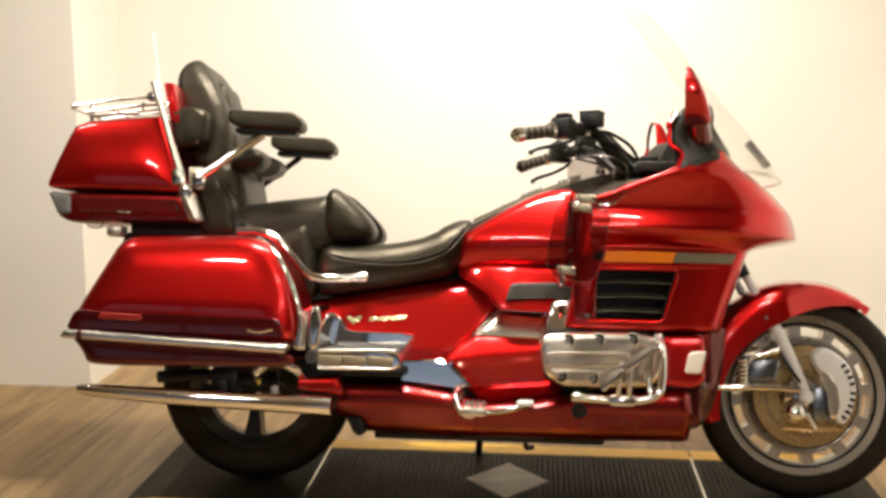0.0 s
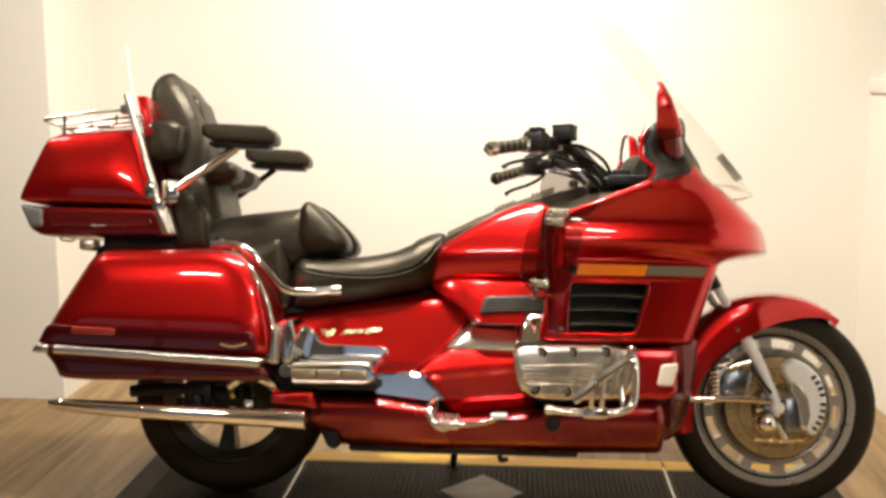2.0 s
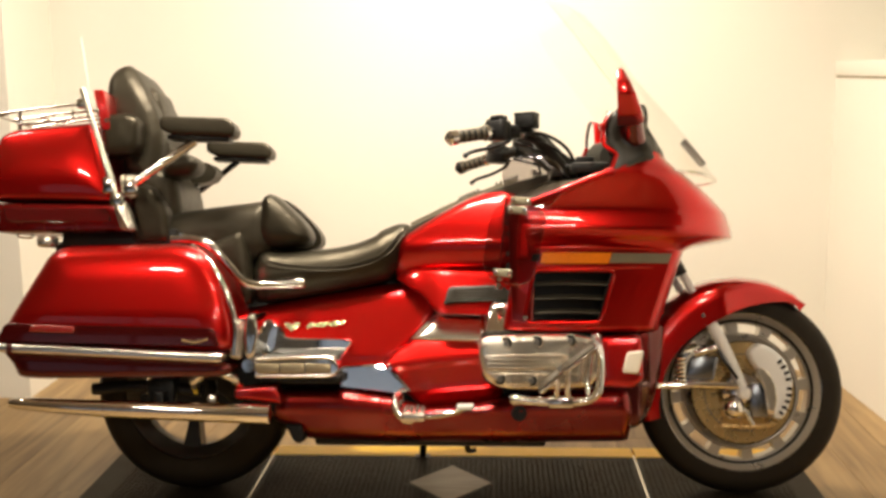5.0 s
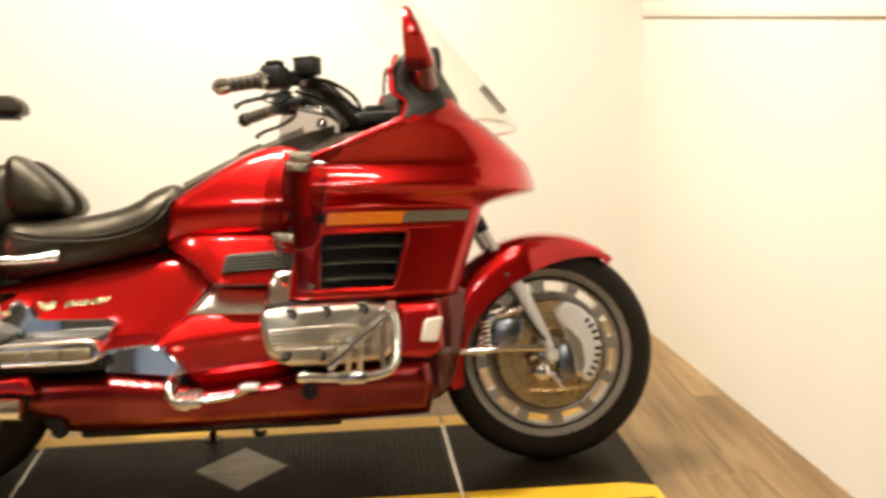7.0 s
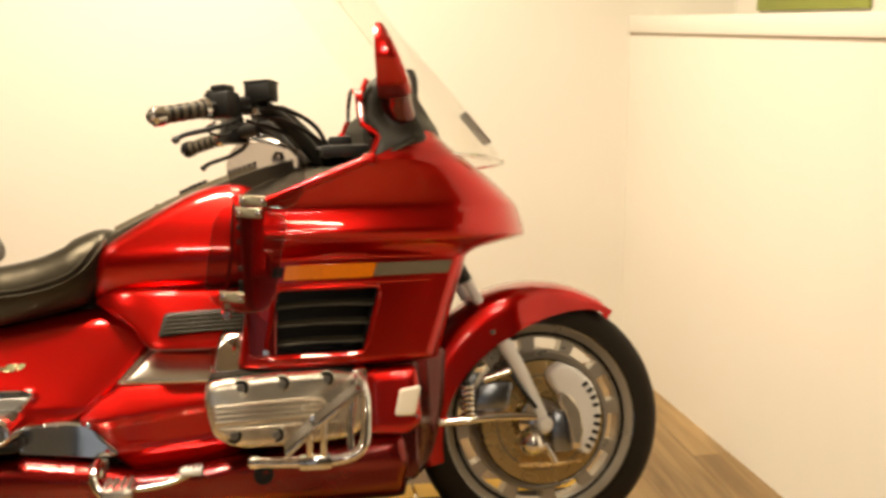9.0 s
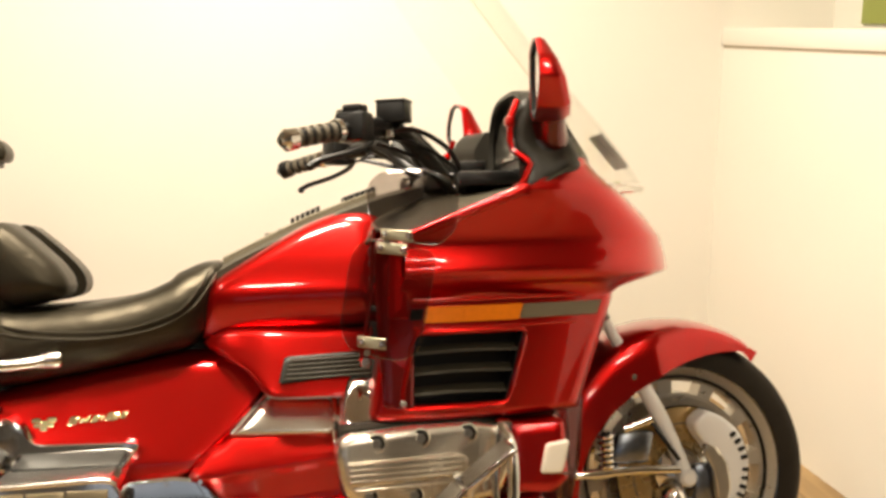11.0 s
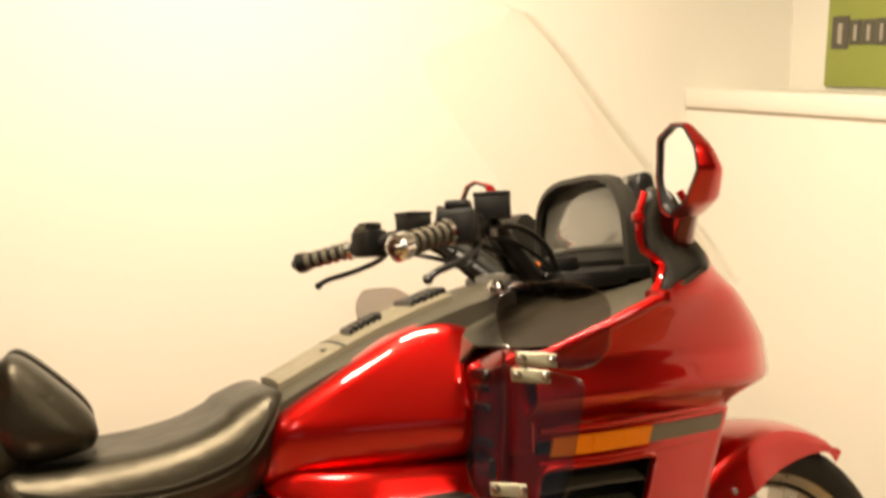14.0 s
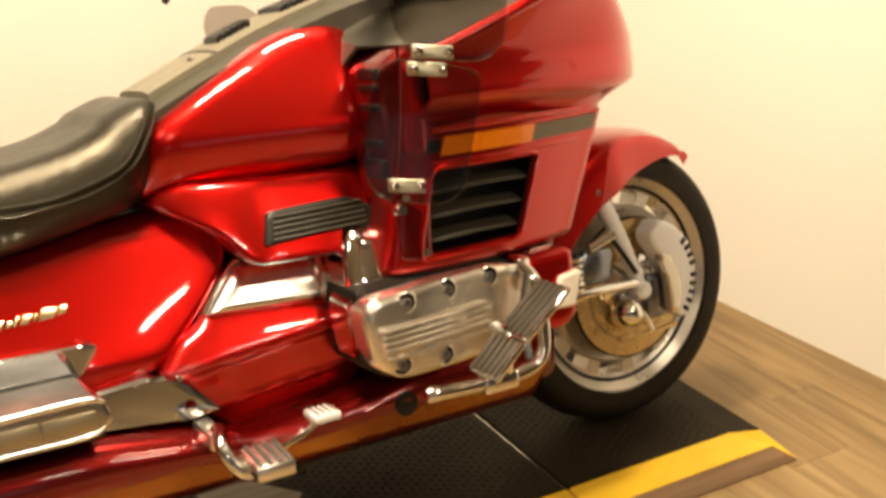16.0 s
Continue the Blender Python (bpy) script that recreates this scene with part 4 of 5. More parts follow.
def side_cover(s):
    ob = holder("side_cover", bike, "glossy red side cover with chrome emblem")
    bm = shell(grown(SC, 0.003), -0.06, -0.200, 0.012, 0.005, 0.03, nx=44, nz=28, reach=0.08, warp=side_lean)
    part("panel", bm if s < 0 else flipped(bm), RED, ob)
    def on_panel(x, y, z):
        """Lifts a badge off the leaning panel."""
        return (x, y + 0.34 * max(0, z - 0.43), z)
    for x0, w, z, h in ((0.402, 0.020, 0.517, 0.0085), (0.424, 0.010, 0.5165, 0.0055), (0.436, 0.007, 0.519, 0.008), (0.446, 0.015, 0.519, 0.0075), (0.464, 0.006, 0.520, 0.006), (0.473, 0.024, 0.522, 0.0085), (0.500, 0.014, 0.524, 0.007)):
        bm = box(x0, x0 + w, -0.2105, -0.199, z - h, z + h, 0.002, 1, warp=lambda x, y, zz: on_panel(x + 0.5 * (zz - z), y, zz))
        part("script_bar", bm if s < 0 else flipped(bm), GOLD, ob)
    bm = joined(*[box(x0, x1, -0.2115, -0.196, z0, z1, 0.002, 1, warp=on_panel) for x0, x1, z0, z1 in ((0.350, 0.364, 0.500, 0.520), (0.334, 0.351, 0.516, 0.525), (0.338, 0.352, 0.507, 0.515), (0.363, 0.381, 0.516, 0.526), (0.362, 0.376, 0.507, 0.515))])
    part("emblem", bm if s < 0 else flipped(bm), GOLD, ob, "small plain gold emblem")
    bm = shell([(0.273, 0.534), (0.307, 0.533), (0.327, 0.514), (0.340, 0.486), (0.360, 0.480), (0.533, 0.476), (0.541, 0.468), (0.508, 0.425), (0.279, 0.427)], -0.12, -0.224, 0.003, 0, 0.010, nz=10, warp=lambda x, y, z: (x, y - (0.04 * max(0, z - 0.44) if y < -0.17 else 0), z))
    part("chrome_plate", bm if s < 0 else flipped(bm), MIRROR_PLATE, ob, "polished chrome plate")


side_cover(-1)
side_cover(1)


def footboard(s):
    ob = holder("passenger_footboard", bike, "chrome passenger footboard")

    def side(name, bm, m, label=""):
        return part(name, bm if s < 0 else flipped(bm), m, ob, label)
    side("board", shell([(0.285, 0.428), (0.49, 0.432), (0.517, 0.422), (0.523, 0.392), (0.50, 0.376), (0.285, 0.374)], -0.20, -0.350, 0.005, 0, 0.012, nz=8), CHROME)
    side("rubber_top", box(0.30, 0.500, -0.342, -0.235, 0.426, 0.435, 0.003), ALLOY_DARK)
    side("top_bar", tube([(0.288, -0.347, 0.427), (0.40, -0.347, 0.430), (0.49, -0.347, 0.431), (0.512, -0.343, 0.422)], 0.0055, 10), SATIN)
    for x0, x1 in ((0.290, 0.355), (0.357, 0.425), (0.427, 0.500)):
        side("face_panel", box(x0, x1, -0.3525, -0.345, 0.387, 0.416, 0.003), BRASSY, "tan-tinted metal face")
    side("bottom_lip", tube([(0.288, -0.349, 0.380), (0.40, -0.349, 0.380), (0.49, -0.349, 0.381), (0.515, -0.345, 0.394)], 0.004, 10), SATIN)
    side("heel_plate", shell([(0.505, 0.398), (0.60, 0.405), (0.642, 0.399), (0.668, 0.382), (0.715, 0.328), (0.66, 0.320), (0.505, 0.338)], -0.14, -0.226, 0.006, 0, 0.008, nz=8), MIRROR_PLATE, "polished heel plate")
    side("bracket", box(0.29, 0.52, -0.30, -0.20, 0.355, 0.38, 0.006), BLACK)
    for px in (0.60, 0.664):
        side("screw", bolt(px - 0.012, -0.226, 0.394, 0.005, 0.004, 10), CHROME)


footboard(-1)
footboard(1)

LOWRED = [(0.625, 0.402), (0.668, 0.449), (0.700, 0.462), (0.715, 0.482), (0.86, 0.480), (0.93, 0.464), (0.985, 0.41), (0.975, 0.31), (0.90, 0.268), (0.75, 0.268), (0.70, 0.313), (0.655, 0.378)]


def fold(x, y, z):
    """Two pressed folds run across the lower cover."""
    if y > -0.15:
        return (x, y, z)
    rise = 0.10 * (x - 0.80)
    g = ramp(z - rise, [(0.27, 0.050), (0.325, 0.026), (0.338, 0.012), (0.346, 0.014), (0.400, 0.004), (0.412, -0.006), (0.425, -0.004), (0.50, 0.034)])
    return (x, y + g, z)


pair("lower_cover", shell(LOWRED, -0.12, -0.222, 0.014, 0.004, 0.012, nz=44, reach=0.05, warp=fold), RED, bike, "red engine side cover with pressed folds")
BELLY = [(0.305, 0.245), (0.33, 0.335), (0.50, 0.335), (0.66, 0.312), (0.75, 0.280), (0.90, 0.295), (1.0, 0.315), (1.10, 0.335), (1.30, 0.345), (1.335, 0.335), (1.345, 0.268), (1.338, 0.184), (1.12, 0.180), (0.66, 0.178), (0.47, 0.184), (0.395, 0.186), (0.355, 0.224)]
part("belly_cowl", shell(BELLY, 0.268, -0.268, 0.04, 0, 0.02, both=True, nx=44, nz=14, warp=lambda x, y, z: (x, y * (1 - 2.6 * max(0, 0.275 - z)), z)), RED_DEEP, bike, "red belly cowl darkened for its dark reflections")
part("belly_pan", box(0.42, 1.10, -0.15, 0.15, 0.162, 0.190, 0.01), BLACK, bike)
pair("drain_hole", bolt(1.02, -0.266, 0.272, 0.022, 0.002, 20), BLACK, bike)
part("belly_fin", shell([(0.35, 0.235), (0.40, 0.235), (0.408, 0.19), (0.395, 0.178), (0.375, 0.185)], -0.20, -0.245, 0.006, 0, 0.006, nx=8, nz=6), BLACK, bike)
SHROUD = [(1.225, 0.50), (1.30, 0.515), (1.40, 0.52), (1.455, 0.52), (1.44, 0.38), (1.40, 0.255), (1.345, 0.222), (1.235, 0.23)]
# The shadow behind the front wheel is put into the shroud's colour.
part("front_shroud", shell(SHROUD, 0.24, -0.24, 0.03, 0.0, 0.02, both=True, nz=12, warp=lambda x, y, z: (x, y * ramp(x, [(1.25, 1.02), (1.36, 0.98), (1.40, 0.7), (1.46, 0.55)]), z)), MAROON, bike, "red lower front shroud darkened for shade")
pair("side_block", shell([(1.245, 0.490), (1.36, 0.492), (1.366, 0.37), (1.335, 0.345), (1.245, 0.35)], -0.20, -0.312, 0.02, 0, 0.012, nx=16, nz=12), RED, bike)
pair("side_marker", shell([(1.317, 0.447), (1.364, 0.453), (1.349, 0.388), (1.304, 0.389)], -0.29, -0.323, 0.005, 0.001, 0.008, nx=12, nz=8), CREAM_LENS, bike, "cream cornering lamp lens")
pair("marker_screw", bolt(1.352, -0.318, 0.388, 0.004, 0.004, 10), CHROME, bike)

# cylinder head cover
HEAD = [(0.905, 0.462), (0.918, 0.490), (1.037, 0.498), (1.167, 0.498), (1.238, 0.484), (1.256, 0.415), (1.222, 0.350), (1.10, 0.343), (0.970, 0.348), (0.920, 0.378)]


def head_warp(x, y, z):
    return (x, y * ramp(x, [(0.88, 1.03), (1.0, 1.0), (1.25, 0.87)]), z)


def head_y(x, z):
    """Where the face of the head cover lies."""
    e = min(0.017, edge_distance(Vector((x, z)), [Vector(p) for p in HEAD]))
    return head_warp(x, -(0.366 - 0.017 + math.sqrt(max(0.0, 0.017 ** 2 - (0.017 - e) ** 2))), z)[1]


def cylinder_head(s):
    ob = holder("cylinder_head", bike, "polished alloy cylinder head cover")

    def side(name, bm, m, label=""):
        return part(name, bm if s < 0 else flipped(bm), m, ob, label)
    # The gasket is widened and blackened to stand in for the dark gap.
    side("gasket", shell([(max(x, 0.915) + 0.004 * (1 if x > 1.05 else -1), z + (0.012 if z > 0.42 else -0.006)) for x, z in HEAD], -0.12, -0.325, 0.010, 0, 0.02, warp=head_warp, nz=10), RUBBER, "black gasket block enlarged to paint the dark gap")
    side("cover", shell(HEAD, -0.28, -0.364, 0.017, 0.003, 0.02, warp=head_warp, nx=44, nz=26), ALLOY, "polished alloy cover")
    side("end_band", shell([(0.902, 0.462), (0.912, 0.487), (0.935, 0.489), (0.935, 0.366), (0.916, 0.378)], -0.24, -0.330, 0.034, 0, 0.02, warp=head_warp, nx=10, nz=18), CHROME)
    side("raised_band", shell([(0.925, 0.442), (1.13, 0.446), (1.16, 0.436), (1.16, 0.402), (0.93, 0.396)], -0.35, -0.3735, 0.006, 0, 0.01, warp=head_warp, nz=8), ALLOY)
    for k in range(4):
        z = 0.404 + 0.0105 * k
        side("rib", box(0.93, 1.15, -0.3795, -0.365, z, z + 0.0055, 0.0018, 1, warp=head_warp), ALLOY)
    side("lower_lip", shell([(0.94, 0.392), (1.20, 0.390), (1.20, 0.386), (0.94, 0.388)], -0.34, -0.371, 0.002, 0, 0.001, warp=head_warp, nz=4), ALLOY)
    for x, z in ((0.983, 0.474), (1.067, 0.477), (1.160, 0.479), (0.966, 0.376), (1.052, 0.371)):
        y = head_y(x, z) + 0.002
        side("bolt_rim", lathe([(0.0150, 0.012), (0.0150, -0.003), (0.0165, -0.0045), (0.0190, -0.003), (0.0205, 0.012)], (x, y + 0.002, z), "y", 22), ALLOY)
        side("bolt_seat", bolt(x, y + 0.006, z, 0.0155, 0.006, 18), BLACK)
        side("bolt", bolt(x, y + 0.002, z, 0.0090, 0.008, 6), ALLOY_DARK)
    side("plug_cover", box(1.215, 1.25, -0.335, -0.27, 0.44, 0.50, 0.012), CHROME)


cylinder_head(-1)
cylinder_head(1)

# chrome duct and cap above the engine
pair("duct_cover", shell([(0.708, 0.474), (0.770, 0.536), (0.795, 0.545), (0.925, 0.536), (0.948, 0.530), (0.948, 0.462), (0.80, 0.470)], -0.08, -0.214, 0.020, 0.002, 0.006, nz=20, warp=lambda x, y, z: (x, y + (0.52 * max(0, z - 0.475) if y < -0.12 else 0), z)), SATIN, bike, "chrome intake duct cover")
pair("duct_lip", tube([(0.712, -0.196, 0.478), (0.770, -0.168, 0.538), (0.79, -0.16, 0.546)], 0.004, 8), CHROME, bike)
pair("duct_clamp", tube([(0.916, -0.14, 0.548), (0.916, -0.180, 0.540), (0.916, -0.206, 0.515), (0.916, -0.216, 0.488), (0.916, -0.206, 0.462), (0.916, -0.15, 0.454)], 0.0065, 10), CHROME, bike)
pair("duct_cap", shell([(0.914, 0.470), (0.926, 0.548), (0.940, 0.586), (0.992, 0.588), (1.008, 0.556), (1.014, 0.470)], -0.15, -0.304, 0.024, 0.003, 0.012, nx=20, nz=20, warp=lambda x, y, z: (x, y + (0.35 * max(0, z - 0.50) if y < -0.2 else 0), z)), CHROME, bike, "tall chrome cap")
pair("cap_foot", box(0.916, 1.014, -0.308, -0.20, 0.460, 0.474, 0.004), CHROME, bike)
pair("duct_gap", shell([(0.905, 0.565), (0.94, 0.588), (1.0, 0.588), (1.03, 0.50), (0.92, 0.455)], -0.10, -0.180, 0.01, 0, 0.01, nx=10, nz=8), BLACK, bike)

# brake pedal
pedal = holder("brake_pedal", bike, "chrome brake pedal and rider peg")
part("bracket", tube([(0.683, -0.29, 0.324), (0.676, -0.325, 0.306), (0.683, -0.335, 0.282), (0.703, -0.34, 0.262), (0.728, -0.34, 0.260)], 0.011, 10), CHROME, pedal)
part("peg", box(0.700, 0.763, -0.395, -0.325, 0.268, 0.294, 0.006, warp=lambda x, y, z: (x, y, z + 0.15 * (y + 0.345))), ALLOY, pedal, "ribbed folding peg")
for k in range(4):
    part("peg_rib", box(0.706 + 0.015 * k, 0.713 + 0.015 * k, -0.393, -0.328, 0.290, 0.298, 0.002, 1, warp=lambda x, y, z: (x, y, z + 0.15 * (y + 0.345))), ALLOY_DARK, pedal)
part("arm", tube([(0.69, -0.30, 0.272), (0.76, -0.29, 0.264), (0.82, -0.27, 0.268), (0.87, -0.252, 0.283)], 0.007, 10), CHROME, pedal)
part("pad", box(0.845, 0.892, -0.285, -0.232, 0.282, 0.297, 0.005), WHITE, pedal, "worn light pedal pad")
for k in range(4):
    part("pad_rib", box(0.851 + 0.010 * k, 0.855 + 0.010 * k, -0.283, -0.234, 0.295, 0.3005, 0.001, 1), ALLOY, pedal)
part("stop", box(0.664, 0.692, -0.305, -0.22, 0.292, 0.322, 0.006), ALLOY, pedal)

# crash bar with highway pegs
guard = holder("engine_guard", bike, "chrome engine guard with highway pegs")
for s in (-1, 1):
    part("bar", tube([(1.225, s * 0.335, 0.487), (1.238, s * 0.36, 0.45), (1.236, s * 0.375, 0.36), (1.215, s * 0.38, 0.326), (1.16, s * 0.385, 0.315), (1.06, s * 0.385, 0.318), (1.005, s * 0.385, 0.322)], 0.0115, 12), CHROME, guard)
    part("bar_tip", lathe([(0, -0.006), (0.009, -0.006), (0.0135, 0), (0.0135, 0.016), (0, 0.018)], (1.0, s * 0.385, 0.322), "x", 14, False), CHROME, guard)
    part("brace", tube([(1.218, s * 0.36, 0.478), (1.205, s * 0.362, 0.40), (1.205, s * 0.37, 0.335)], 0.008, 10), CHROME, guard)
    for (x0, z0, x1, z1) in ((1.130, 0.402, 1.222, 0.472), (1.070, 0.350, 1.128, 0.402)):
        tilt = math.degrees(math.atan2(z1 - z0, x1 - x0))
        ln = math.hypot(x1 - x0, z1 - z0)
        m = Matrix.Translation((x0, s * 0.437, z0)) @ pose(0, 0, 0, 0, -tilt, 0) @ pose(0, 0, 0, 4 * -s, 0, 0)
        part("plate", move(box(0, ln, -0.037, 0.037, -0.006, 0.004, 0.003), m), CHROME, guard)
        bm = None
        for k in range(5):
            b = move(box(0.004, ln - 0.004, -0.033 + 0.0145 * k, -0.0245 + 0.0145 * k, 0.003, 0.008, 0.0015, 1), m)
            bm = b if bm is None else joined(bm, b)
        part("rubber_ribs", bm, PEG_RUBBER, guard, "ribbed rubber pads")
    for px in (1.118, 1.146):
        part("post", tube([(px, s * 0.39, 0.312), (px + 0.002, s * 0.40, 0.36), (px + 0.004, s * 0.405, 0.408)], 0.0075, 10), CHROME, guard)
    part("clamp", box(1.095, 1.165, s * 0.372, s * 0.402, 0.300, 0.332, 0.008), CHROME, guard)
    part("pivot", lathe([(0, -0.02), (0.010, -0.02), (0.013, 0), (0.010, 0.02), (0, 0.02)], (1.130, s * 0.405, 0.408), "y", 14, False), CHROME, guard)

# side stand on the far side
stand = holder("side_stand", bike, "black side stand")
part("leg", tube([(0.74, 0.16, 0.24), (0.72, 0.22, 0.15), (0.71, 0.275, 0.072)], 0.012, 10), BLACK, stand)
part("foot", box(0.685, 0.735, 0.262, 0.302, 0.060, 0.070, 0.003, warp=lambda x, y, z: (x, y, z + 0.2126 * (y - 0.282))), BLACK, stand)
part("centre_stand", tube([(0.87, -0.12, 0.20), (0.872, -0.13, 0.15), (0.89, -0.10, 0.145)], 0.008, 8), BLACK, bike)

# ---- fairing ----
def half_curve(xr, wr, xm, wm, xn, power, n_side=12, n_nose=14):
    """The right half of a level cut through the fairing: from its rear edge along the side, round to the nose."""
    pts = []
    for k in range(n_side):
        t = k / n_side
        pts.append((xr + (xm - xr) * t, wr + (wm - wr) * t + 0.010 * math.sin(math.pi * t)))
    for k in range(n_nose + 1):
        a = math.pi / 2 * k / n_nose
        pts.append((xm + (xn - xm) * math.sin(a) ** (2 / power), wm * max(0.0, math.cos(a)) ** (2 / power)))
    for _ in range(10):
        pts = pts[:1] + [tuple(0.25 * (p + r) + 0.5 * q for p, q, r in zip(*pts[k - 1:k + 2])) for k in range(1, len(pts) - 1)] + pts[-1:]
    return pts


# height: rear edge, half width there, where the nose begins, half width there, tip of the nose
LEVELS = [
    (0.722, 1.035, 0.345, 1.430, 0.284, 1.506, 2.6), (0.732, 1.035, 0.346, 1.430, 0.286, 1.516, 2.5), (0.744, 1.036, 0.350, 1.428, 0.293, 1.548, 2.3), (0.757, 1.037, 0.360, 1.424, 0.304, 1.612, 2.1),
    (0.771, 1.040, 0.380, 1.42, 0.320, 1.668, 1.95), (0.787, 1.042, 0.396, 1.42, 0.328, 1.672, 1.9), (0.806, 1.044, 0.389, 1.42, 0.326, 1.668, 1.95), (0.832, 1.046, 0.382, 1.42, 0.322, 1.658, 2.05),
    (0.852, 1.047, 0.385, 1.415, 0.326, 1.645, 2.15), (0.895, 1.158, 0.398, 1.405, 0.344, 1.595, 2.3), (0.936, 1.263, 0.408, 1.40, 0.360, 1.535, 2.35), (0.970, 1.330, 0.374, 1.40, 0.348, 1.482, 2.2), (0.998, 1.380, 0.352, 1.402, 0.332, 1.445, 2.0),
]
fairing = holder("front_fairing", bike, "large red front fairing with side vents")
rows = []
for z, *c in LEVELS:
    half = half_curve(*c)
    rows.append([(x, -w, z) for x, w in half] + [(x, w, z) for x, w in half[-2::-1]])
columns = [smooth_line([row[k] for row in rows], 3) for k in range(len(rows[0]))]
fine = [[col[i] for col in columns] for i in range(len(columns[0]))]
part("upper_shell", sheet(fine, 0.006), RED, fairing, "glossy red upper shell", angle=24)
pair("edge_strip", tube([(1.045, -0.397, 0.853), (1.10, -0.404, 0.874), (1.18, -0.410, 0.905), (1.263, -0.408, 0.936)], 0.0100, 10), RED, fairing, "bright red edge trim")
pair("edge_cap", box(1.248, 1.278, -0.416, -0.376, 0.925, 0.948, 0.005), RED, fairing)
pair("pocket_trim", tube([(1.260, -0.380, 0.938), (1.276, -0.377, 0.958), (1.286, -0.376, 0.986), (1.280, -0.375, 0.994), (1.253, -0.373, 1.014), (1.249, -0.372, 1.03), (1.251, -0.370, 1.071), (1.267, -0.367, 1.107)], 0.0065, 8, smooth=False), RED, fairing)
pair("trim_knob", box(1.240, 1.258, -0.380, -0.362, 1.056, 1.076, 0.005), RED, fairing)

# lower fairing with an opening for the vent
def low_point(u, z):
    """A point of the lower fairing's right side; u runs 0 to 1 along the side, 1 to 2 round the front corner."""
    t = (0.727 - z) / 0.22
    if z < 0.518:
        f = (0.518 - z) / 0.016
        p = low_point(u, 0.518)
        return (p[0], p[1] + 0.016 * f * f, z)
    if u < 0:
        p = low_point(0, z)
        a = min(1.0, -u / 0.08) * math.pi / 2
        return (p[0] - 0.022 * math.sin(a), p[1] + 0.030 * (1 - math.cos(a)) + 0.05 * max(0.0, -u - 0.08) / 0.08, z)
    xr, xm = lerp(1.036, 0.995, t), lerp(1.448, 1.375, t)
    wr, wm = lerp(0.343, 0.325, t), lerp(0.276, 0.262, t)
    if u <= 1:
        return (xr + (xm - xr) * u, -(wr + (wm - wr) * u ** 1.5 + 0.014 * math.sin(math.pi * u)), z)
    a = (u - 1) * math.pi / 2
    return (xm + 0.046 * math.sin(a), -(wm - 0.10 * (1 - math.cos(a))), z)


US = [-0.16, -0.08, -0.06, -0.04, -0.02, 0, 0.03, 0.06, 0.10, 0.15, 0.22, 0.29, 0.36, 0.43, 0.50, 0.57, 0.63, 0.67, 0.71, 0.76, 0.84, 0.92, 1.0, 1.15, 1.3, 1.45, 1.6, 1.75, 1.9, 2.0]
ZS = [0.728, 0.722, 0.71, 0.70, 0.69, 0.68, 0.668, 0.64, 0.61, 0.58, 0.55, 0.534, 0.523, 0.518, 0.513, 0.508, 0.504, 0.502]
V0, V1, VT, VB = 0.10, 0.63, 0.668, 0.534
bm = bmesh.new()
grid = [[bm.verts.new(low_point(u, z)) for u in US] for z in ZS]
for i in range(len(ZS) - 1):
    for j in range(len(US) - 1):
        if not (V0 - 1e-6 <= US[j] and US[j + 1] <= V1 + 1e-6 and ZS[i] <= VT + 1e-6 and ZS[i + 1] >= VB - 1e-6):
            bm.faces.new((grid[i][j], grid[i][j + 1], grid[i + 1][j + 1], grid[i + 1][j]))
bmesh.ops.recalc_face_normals(bm, faces=bm.faces[:])
bmesh.ops.solidify(bm, geom=bm.faces[:], thickness=0.010)
pair("lower_shell", bm, RED, fairing, "glossy red lower shell with vent opening")
vent = [holder("vent", fairing, "black louvred side vent"), holder("vent", fairing, "black louvred side vent")]
for s, ob in ((-1, vent[0]), (1, vent[1])):
    def side(name, b, m):
        return part(name, b if s < 0 else flipped(b), m, ob)

    def inner(u, z, depth):
        x, y, zz = low_point(u, z)
        return (x, y + depth, zz)
    side("recess", sheet([[inner(u, VT + 0.004, 0.004) for u in (V0, 0.3, 0.5, V1)], [inner(u, VT, 0.055) for u in (V0, 0.3, 0.5, V1)], [inner(u, VB, 0.055) for u in (V0, 0.3, 0.5, V1)], [inner(u, VB - 0.004, 0.004) for u in (V0, 0.3, 0.5, V1)]], 0.003), BLACK)
    for uu in (V0, V1):
        side("recess_end", sheet([[inner(uu, VT, 0.003), inner(uu, VB, 0.003)], [inner(uu, VT, 0.058), inner(uu, VB, 0.058)]], 0.003), BLACK)
    for k in range(3):
        z = 0.630 - 0.0395 * k
        ring = []
        for i in range(13):
            u = lerp(V0 + 0.005, V1 - 0.005, i / 12)
            dz = 0.004 * math.sin(math.pi * i / 12)
            ring.append([inner(u, z + dz, 0.006), inner(u, z + 0.0045 + dz, 0.009), inner(u, z + 0.013 + dz, 0.042), inner(u, z + 0.006 + dz, 0.042)])
        side("louvre", skin(ring), GREY)
surround = [low_point(u, z) for u, z in ((V0 - 0.012, VT - 0.02), (V0 - 0.012, 0.60), (V0 - 0.012, VB + 0.02), (V0 + 0.02, VB - 0.006), (0.3, VB - 0.006), (V1 - 0.03, VB - 0.006), (V1 + 0.012, VB + 0.015), (V1 + 0.012, 0.60), (V1 + 0.012, VT - 0.015), (V1 - 0.03, VT + 0.006), (0.3, VT + 0.006), (V0 + 0.02, VT + 0.006))]
